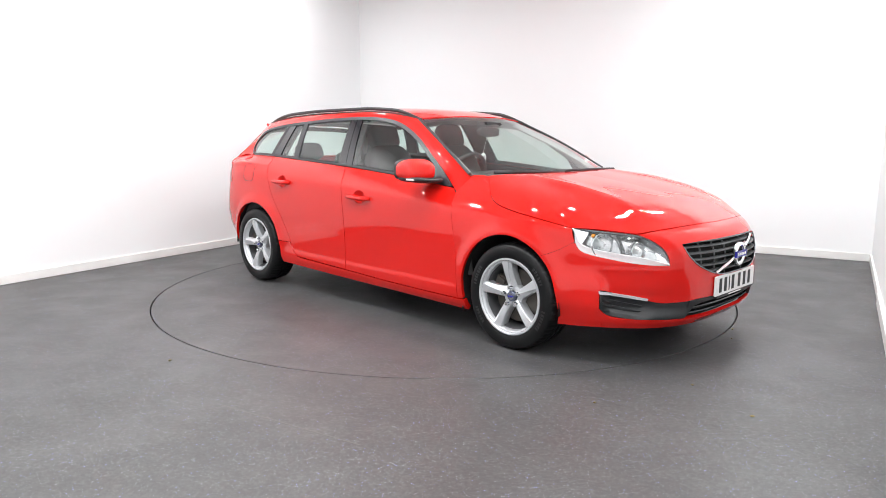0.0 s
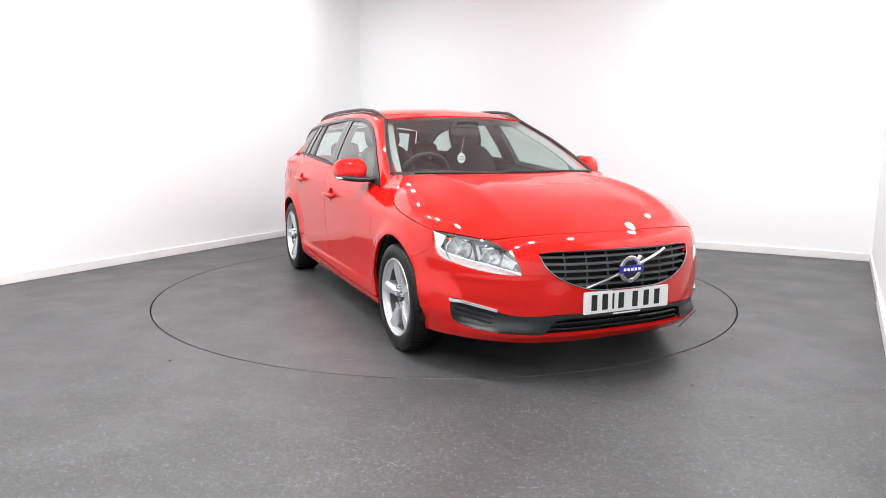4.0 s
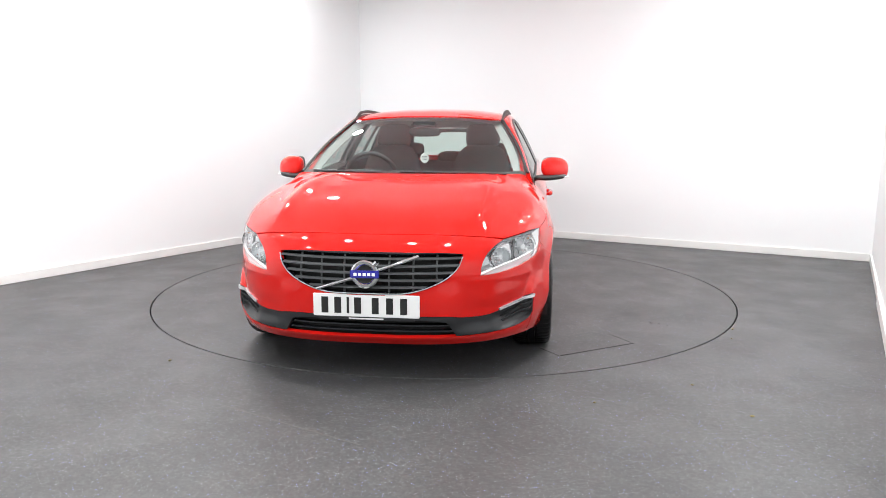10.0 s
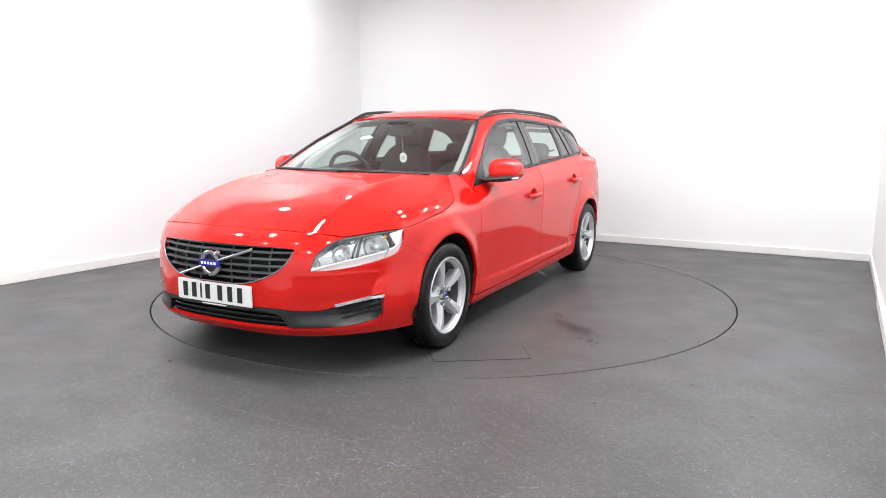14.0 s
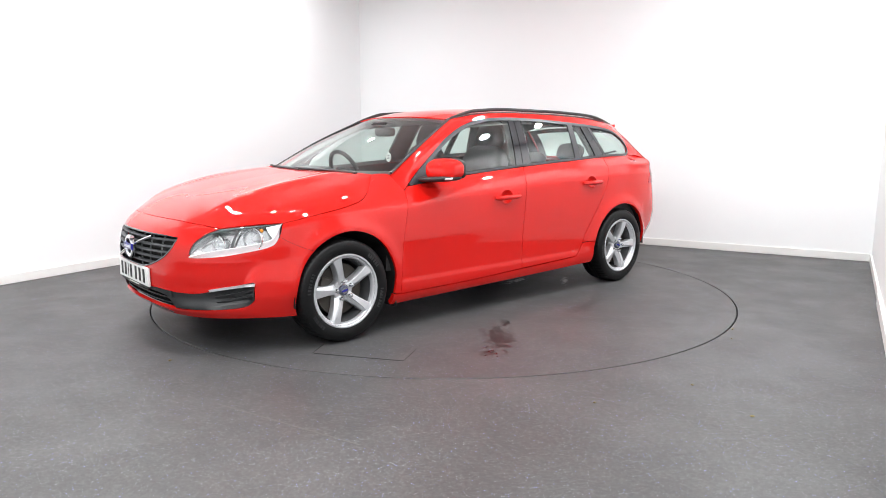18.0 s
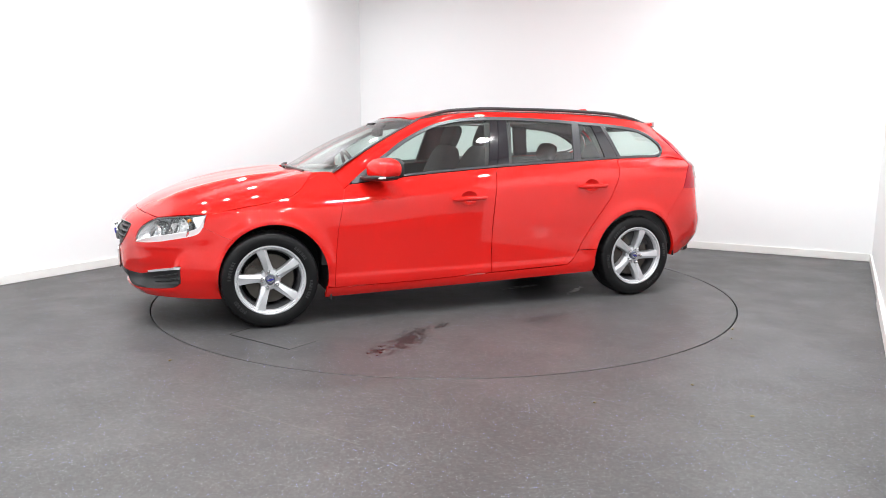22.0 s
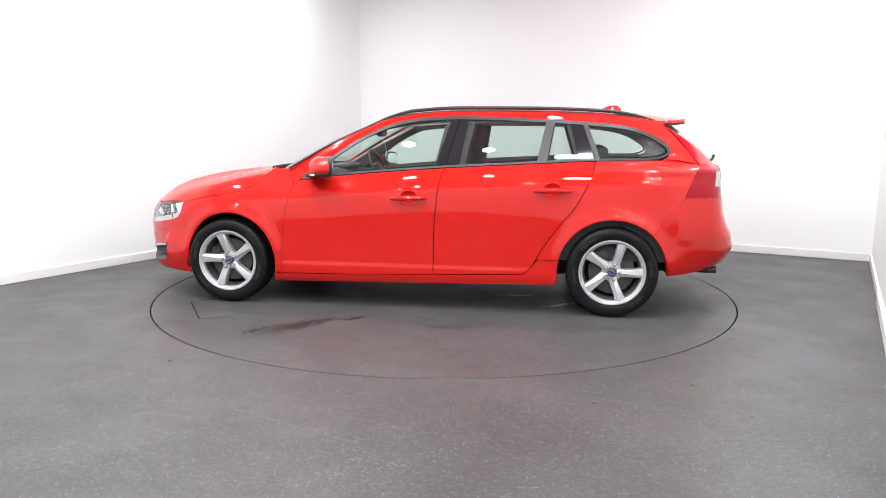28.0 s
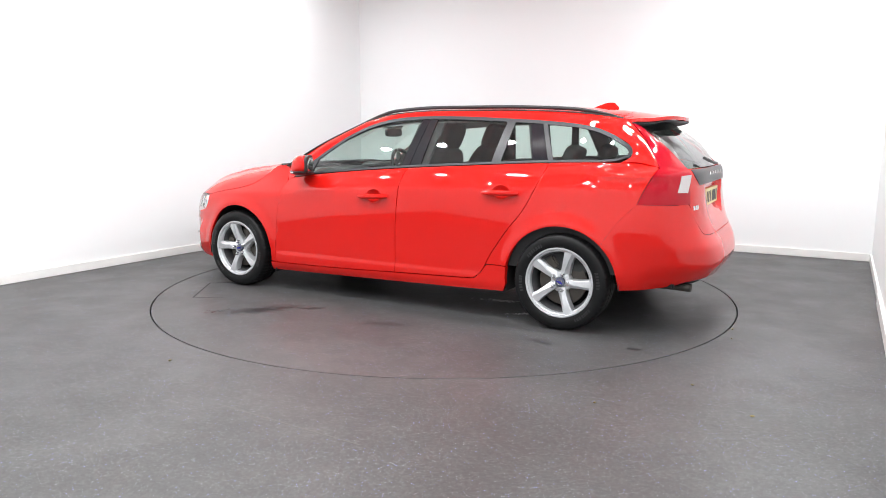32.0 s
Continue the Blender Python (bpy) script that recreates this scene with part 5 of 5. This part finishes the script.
    mid = np.array((-1.515, rim[:, 1].mean() + 0.004, 0.918))
    flap = np.stack([mid + (rim - mid) * k for k in (0.02, 0.35, 0.7, 0.97)])
    for row in flap:
        row[:, 1] = side(row[:, [0, 2]])[:, 1] + 0.0012
    fl = emit("fuel_flap", *flip(*shell([flap], 0.0, centre=(-1.515, -1, 0.918))), PAINT, car, "", OFF)
    emit("flap_seam", *flip(*tube(rim, 0.0022, 6)), PIT, fl, "dark gap round the fuel flap")
    # door handles over dished recesses
    for nm, doors, cx, cz, x0, x1 in (("front", q["fd"], 0.020, 0.802, 0.143, -0.103), ("rear", q["rd"], -0.975, 0.866, -0.852, -1.098)):
        xs = np.linspace(x0, x1, 16)
        tilt = 0.012 if nm == "front" else 0.004
        line = np.stack([xs, np.array([side(np.array((x, cz)))[1] for x in xs]) + 0.030 - 0.020 * np.abs(np.linspace(-1, 1, 16)) ** 5, cz - 0.004 + np.linspace(-tilt, tilt, 16) * 0.3], 1)
        rad = [0.012 + 0.006 * math.sin(math.pi * i / 15) ** 0.4 for i in range(16)]
        VF = tube(line, rad, 12, 1.0)
        a = np.linspace(0, 2 * np.pi, 40)
        rows = []
        for rr, dp in ((1.30, 0.0004), (1.26, 0.0012), (1.06, 0.0012), (1.0, 0.0004), (0.95, -0.004), (0.75, -0.018), (0.45, -0.027), (0.05, -0.030)):
            px, pz = cx + 0.060 * rr * np.cos(a), cz + 0.046 * rr * np.sin(a)
            P = side(np.stack([px, pz], -1))
            P[:, 1] += dp
            rows.append(P)
        cup = np.stack(rows)
        CF = shell([cup], 0.0, centre=(cx, -1, cz))
        for i, d in enumerate(doors):
            emit("door_handle", *(VF if i == 0 else flip(*VF)), PAINT, d, "red painted grip handle")
            emit("handle_recess", *(CF if i == 0 else flip(*CF)), PAINT, d, "dished recess behind the handle")
    # mirrors
    V, F = rounded((0.645, 0.932, 1.020), (0.082, 0.094, 0.062), 0.66)
    # swept back outwards, roof falling to the front
    sweep = lambda Q: Q + np.stack([-0.45 * (Q[:, 1] - 0.93), 0 * Q[:, 1], -0.18 * np.maximum(0, Q[:, 1] - 0.95) - 0.35 * np.maximum(0, Q[:, 0] - 0.66)], 1)
    V = sweep(V)
    for s in (1, -1):
        fl = (lambda V, F: (V, F)) if s > 0 else flip
        mir = emit("door_mirror", *fl(V, F), PAINT, car, "red door mirror on a black foot", OFF)
        A, B = rounded((0.655, 0.905, 0.948), (0.098, 0.112, 0.020), 0.7)
        A[:, 0] -= 0.40 * (A[:, 1] - 0.93)
        A[:, 2] += 0.10 * np.maximum(0, A[:, 1] - 0.90)
        emit("mirror_foot", *fl(A, B), BLACK, mir, "black lower shell and foot")
        emit("mirror_arm", *fl(*tube([(0.70, 0.775, 0.935), (0.675, 0.83, 0.945), (0.65, 0.89, 0.948)], [0.024, 0.022, 0.02], 10, 0.7)), BLACK, mir)
        A, B = rounded((0.580, 0.929, 1.019), (0.022, 0.085, 0.064), 0.5, 24, 12)
        emit("mirror_bezel", *fl(sweep(A), B), BLACK, mir, "black rim round the mirror glass")
        A, B = rounded((0.562, 0.928, 1.018), (0.008, 0.072, 0.052), 0.6, 20, 10)
        emit("mirror_glass", *fl(sweep(A), B), CHROME, mir, "mirror glass")
        yy = np.linspace(0.868, 1.016, 22)
        bow = (1 - np.clip(np.abs((yy - 0.932) / 0.094), 0, 1) ** (2 / 0.66)) ** 0.33
        ind = np.stack([0.645 - 0.45 * (yy - 0.93) + 0.080 * bow, yy + 0.006, 0.976 - 0.10 * np.maximum(0, yy - 0.95) - 0.020 * bow], 1)
        emit("mirror_indicator", *fl(*tube(ind, 0.0085, 8, 0.8)), WHITE, mir, "clear indicator strip")
    # roof rails and aerial fin
    xs = np.linspace(0.30, -1.66, 50)
    rise = 0.022 * np.clip(np.minimum((0.30 - xs) / 0.24, (xs + 1.66) / 0.30), 0, 1) ** 0.7
    line = np.stack([xs, q["RY"](xs) - 0.004, q["RZ"](xs) + rise + 0.004], 1)
    thick = 0.0115 * np.clip(np.minimum((0.31 - xs) / 0.22, (xs + 1.67) / 0.22), 0.12, 1) ** 0.6
    V, F = tube(line, thick, 10, 1.1)
    pair("roof_rail", (V, F), BLACK, car, "slim satin black roof rail")
    lip = np.stack([xs, q["RY"](xs) - 0.004, q["RZ"](xs) + 0.003], 1)
    V, F = tube(lip, 0.008, 6)
    pair("rail_base", (V, F), BLACK, car, "black base strip of the roof rail")
    rows = []
    for i in range(14):
        f = i / 13
        x = -1.28 - 0.20 * f
        h = 0.052 * math.sin(min(1.0, f * 1.25) * math.pi / 2) ** 1.3 * (1 if f < 0.85 else 1 - (f - 0.85) / 0.15 * 0.55)
        z0 = float(q["RC"](x)) - 0.006
        wd = 0.034 * (math.sin(math.pi * (0.12 + 0.8 * f)))
        rows.append([(x, -wd, z0), (x, -wd * 0.55, z0 + h * 0.55), (x, -0.006, z0 + h), (x, 0.006, z0 + h), (x, wd * 0.55, z0 + h * 0.55), (x, wd, z0)])
    emit("aerial_fin", *shell([np.array(rows)], 0.0, centre=(-1.38, 0, 1.2)), PAINT, car, "red shark-fin aerial", OFF)


def build_interior(car):
    # lining of the doors, roof and pillars
    xs, zs = np.linspace(1.05, -2.0, 60), np.linspace(0, 1, 12)
    g = np.stack([np.broadcast_to(xs[None], (12, 60)), 0.38 + zs[:, None] * (BELT(xs)[None] - 0.395)], -1)
    P = side(g)
    P[..., 1] -= 0.07
    pair("door_lining", shell([P], 0.0), FABRIC, car, "dark inner door lining")
    xw = np.linspace(0.90, -1.72, 60)
    top = pane(np.stack([xw, BELT(xw) + 0.016], -1)) - np.array((0, 0.012, 0))
    low = side(np.stack([xw, BELT(xw) - 0.012], -1)) - np.array((0, 0.072, 0))
    pair("sill_lining", shell([between(low, top, 4)], 0.0), FABRIC, car, "dark trim below the side windows")
    u, v = np.linspace(0, 1, 24)[None], np.linspace(0, 1, 40)[:, None]
    RYf = tab([-1.80, -1.2, -0.3, 0.274, 0.4], [0.53, 0.57, 0.575, 0.556, 0.55])
    x = 0.27 - 2.0 * v + 0 * u
    P = np.stack([x, u * RYf(x) * 1.10, tab([-1.75, -1.1, -0.5, 0.1, 0.3], [1.315, 1.385, 1.395, 1.365, 1.335])(x) - 0.075 * u ** 4], -1)
    emit("headliner", *whole([P], 0.0), HEADLINER, car, "pale grey roof lining", OFF)
    bm = bmesh.new()
    box_bm(bm, (-2.05, -0.70, 0.30), (1.0, 0.70, 0.36), 0.01)
    box_bm(bm, (-2.05, -0.68, 0.36), (-1.25, 0.68, 0.62), 0.02)
    part("cabin_floor", bm, LININGS, car, "dark carpeted cabin floor", OFF)
    # dashboard
    rows = []
    for x, z in ((1.09, 0.955), (1.0, 0.965), (0.88, 0.960), (0.78, 0.935), (0.72, 0.88), (0.74, 0.78), (0.80, 0.60), (0.9, 0.45)):
        rows.append([(x - 0.05 * (abs(y) / 0.7) ** 2, y, z - 0.012 * (abs(y) / 0.7) ** 2) for y in np.linspace(-0.70, 0.70, 24)])
    emit("dashboard", *shell([np.array(rows)], 0.0, centre=(0.9, 0, 0.4)), FABRIC, car, "dark grey dashboard", OFF)
    V, F = rounded((0.84, -0.37, 0.965), (0.12, 0.17, 0.035), 0.7)
    emit("instrument_hood", V, F, BLACK, car, "black hood over the instruments", OFF)
    # steering wheel on the right-hand side
    a = np.linspace(0, 2 * np.pi, 33)
    M = Matrix.Translation((0.545, -0.37, 0.935)) @ Matrix.Rotation(radians(-66), 4, "Y")
    ring = np.array([M @ Vector((0.185 * math.cos(t), 0.185 * math.sin(t), 0)) for t in a])
    sw = emit("steering_wheel", *tube(ring, 0.016, 10), BLACK, car, "black steering wheel", OFF)
    hubv, hubf = rounded((0, 0, -0.01), (0.07, 0.085, 0.03), 0.6, 20, 10)
    emit("wheel_hub", np.array([M @ Vector(v) for v in hubv]), hubf, BLACK, sw)
    for t in (0.0, math.pi / 2, -math.pi / 2):
        sp = np.array([M @ Vector((r * math.cos(t + math.pi), r * math.sin(t + math.pi), 0)) for r in (0.05, 0.12, 0.18)])
        emit("wheel_spoke", *tube(sp, 0.016, 8, 0.6), BLACK, sw)

    # seats
    def seat(x, y, wide, name, label, back_top=0.60, lean=22):
        s = part_block(name, (x, y, 0.46), (0.25, wide, 0.09), FABRIC, car, label)
        Mb = Matrix.Translation((x - 0.19, y, 0.50)) @ Matrix.Rotation(radians(-lean), 4, "Y")
        V, F = rounded((0, 0, back_top / 2), (0.085, wide * 0.97, back_top / 2 + 0.04), 0.5)
        V[:, 1] *= 1 - 0.16 * np.clip((V[:, 2] - 0.35) / 0.3, 0, 1)
        emit("backrest", np.array([Mb @ Vector(v) for v in V]), F, FABRIC, s)
        return s, Mb

    def part_block(name, c, r, mat, parent, label=""):
        V, F = rounded(c, r, 0.45)
        return emit(name, V, F, mat, parent, label, OFF)

    def headrest(Mb, z, y, s, w=0.13, h=0.085, stalk=True):
        V, F = rounded((0.015, y, z), (0.052, w, h), 0.55)
        emit("headrest", np.array([Mb @ Vector(v) for v in V]), F, FABRIC, s)
        for dy in (-0.06, 0.06):
            emit("headrest_post", *tube([Mb @ Vector((0, y + dy, z - 0.16)), Mb @ Vector((0, y + dy, z - 0.04))], 0.007, 8), CHROME, s)
    for y in (-0.37, 0.37):
        s, Mb = seat(0.135, y, 0.265, "front_seat", "dark cloth front seat", 0.66)
        headrest(Mb, 0.775, 0, s, 0.140, 0.105)
    s, Mb = seat(-0.86, 0.0, 0.64, "rear_seat", "dark cloth rear bench", 0.50, 24)
    for y, z in ((-0.40, 0.64), (0.0, 0.55), (0.40, 0.64)):
        headrest(Mb, z, y, s, 0.13, 0.075)
    bm = bmesh.new()
    box_bm(bm, (-2.03, -0.62, 0.93), (-1.30, 0.62, 0.945), 0.004)
    part("load_cover", bm, FABRIC, car, "dark roll-out load cover", OFF)
    # pillar linings beside the side windows
    for xb, xt, w in ((-0.25, -0.32, 0.105), (-1.205, -1.12, 0.07)):
        g = np.array([[(xb - w + (xt - xb) * f, BELT(xb) + f * (TOP(xt) - BELT(xb))), (xb + w + (xt - xb) * f, BELT(xb) + f * (TOP(xt) - BELT(xb)))] for f in np.linspace(0, 0.98, 10)])
        P = pane(g)
        P[..., 1] -= 0.03
        pair("pillar_lining", shell([P], 0.02), FABRIC, car, "dark inner pillar lining")
    # mirror, sensor box, hanging tag
    V, F = rounded((0.43, 0.0, 1.255), (0.025, 0.115, 0.034), 0.55)
    emit("rear_view_mirror", V, F, BLACK, car, "black rear-view mirror", OFF)
    bm = bmesh.new()
    box_bm(bm, (0.38, -0.09, 1.29), (0.50, 0.09, 1.325), 0.012)
    part("sensor_box", bm, BLACK, car, "black sensor housing behind the windscreen", OFF)
    V, F = lathe([(0.0, -0.003), (0.030, -0.003), (0.032, 0.0), (0.030, 0.003), (0.0, 0.003)], 32)
    V = V[:, [1, 0, 2]] * np.array((1, 1, 1.15)) + np.array((0.392, -0.008, 1.066))
    tag = emit("hanging_tag", V, F, WHITE, car, "white oval tag hanging from the mirror", OFF)
    emit("tag_string", *tube([(0.392, -0.008, 1.10), (0.41, -0.004, 1.18), (0.43, 0.0, 1.24)], 0.002, 6), WHITE, tag)
    for z, w in ((1.078, 0.018), (1.066, 0.020), (1.054, 0.016)):
        bm = bmesh.new()
        box_bm(bm, (0.3955, -0.008 - w, z - 0.002), (0.3962, -0.008 + w, z + 0.002))
        part("tag_bar", bm, GREY, tag)


def build_crumbs():
    """Bits of leaf and grit lying on the floor."""
    for i, (x, y, r) in enumerate(((1.362, -2.72, 0.012), (1.858, -1.30, 0.014), (1.763, -1.518, 0.008), (1.237, -2.327, 0.007), (0.70, -2.565, 0.007), (-1.501, -1.97, 0.010))):
        V, F = rounded((0, 0, 0.002), (r, r * 0.5, 0.003), 0.9, 9, 6)
        V = V + np.random.uniform(-0.0012, 0.0012, V.shape)
        V[:, 2] -= V[:, 2].min()
        ob = emit("leaf_crumb", V, F, CRUMB)
        ob.matrix_basis = pose(x, y, 0.0, 0, 0, 50 * i)
        tagged(ob, "tiny dry brown crumb of leaf on the floor", "debris", "crumbs on the floor")


SCUFF = material("scuff", (0.085, 0.082, 0.078), 0.5, 0, 0, 60, 0.4)
CRUMB = material("dry_leaf", (0.20, 0.16, 0.06), 0.8, 0, 0, 90, 0.4)
build_room()
build_crumbs()
build_lamps()
table = build_table()
car = new("car")
tagged(car, "glossy red estate car with silver alloy wheels, parked on the turntable", "car")
shape = build_body(car)
build_glass(car, shape)
build_wheels(car)
build_front(car, shape)
build_details(car, shape)
build_interior(car)


def motions():
    """Disc and car turn together."""
    rows = [(2.0 * i, pose(0, 0, 0, 0, 0, a)) for i, a in enumerate(TURN)]
    walk(table, rows)
    walk(car, rows)


motions()
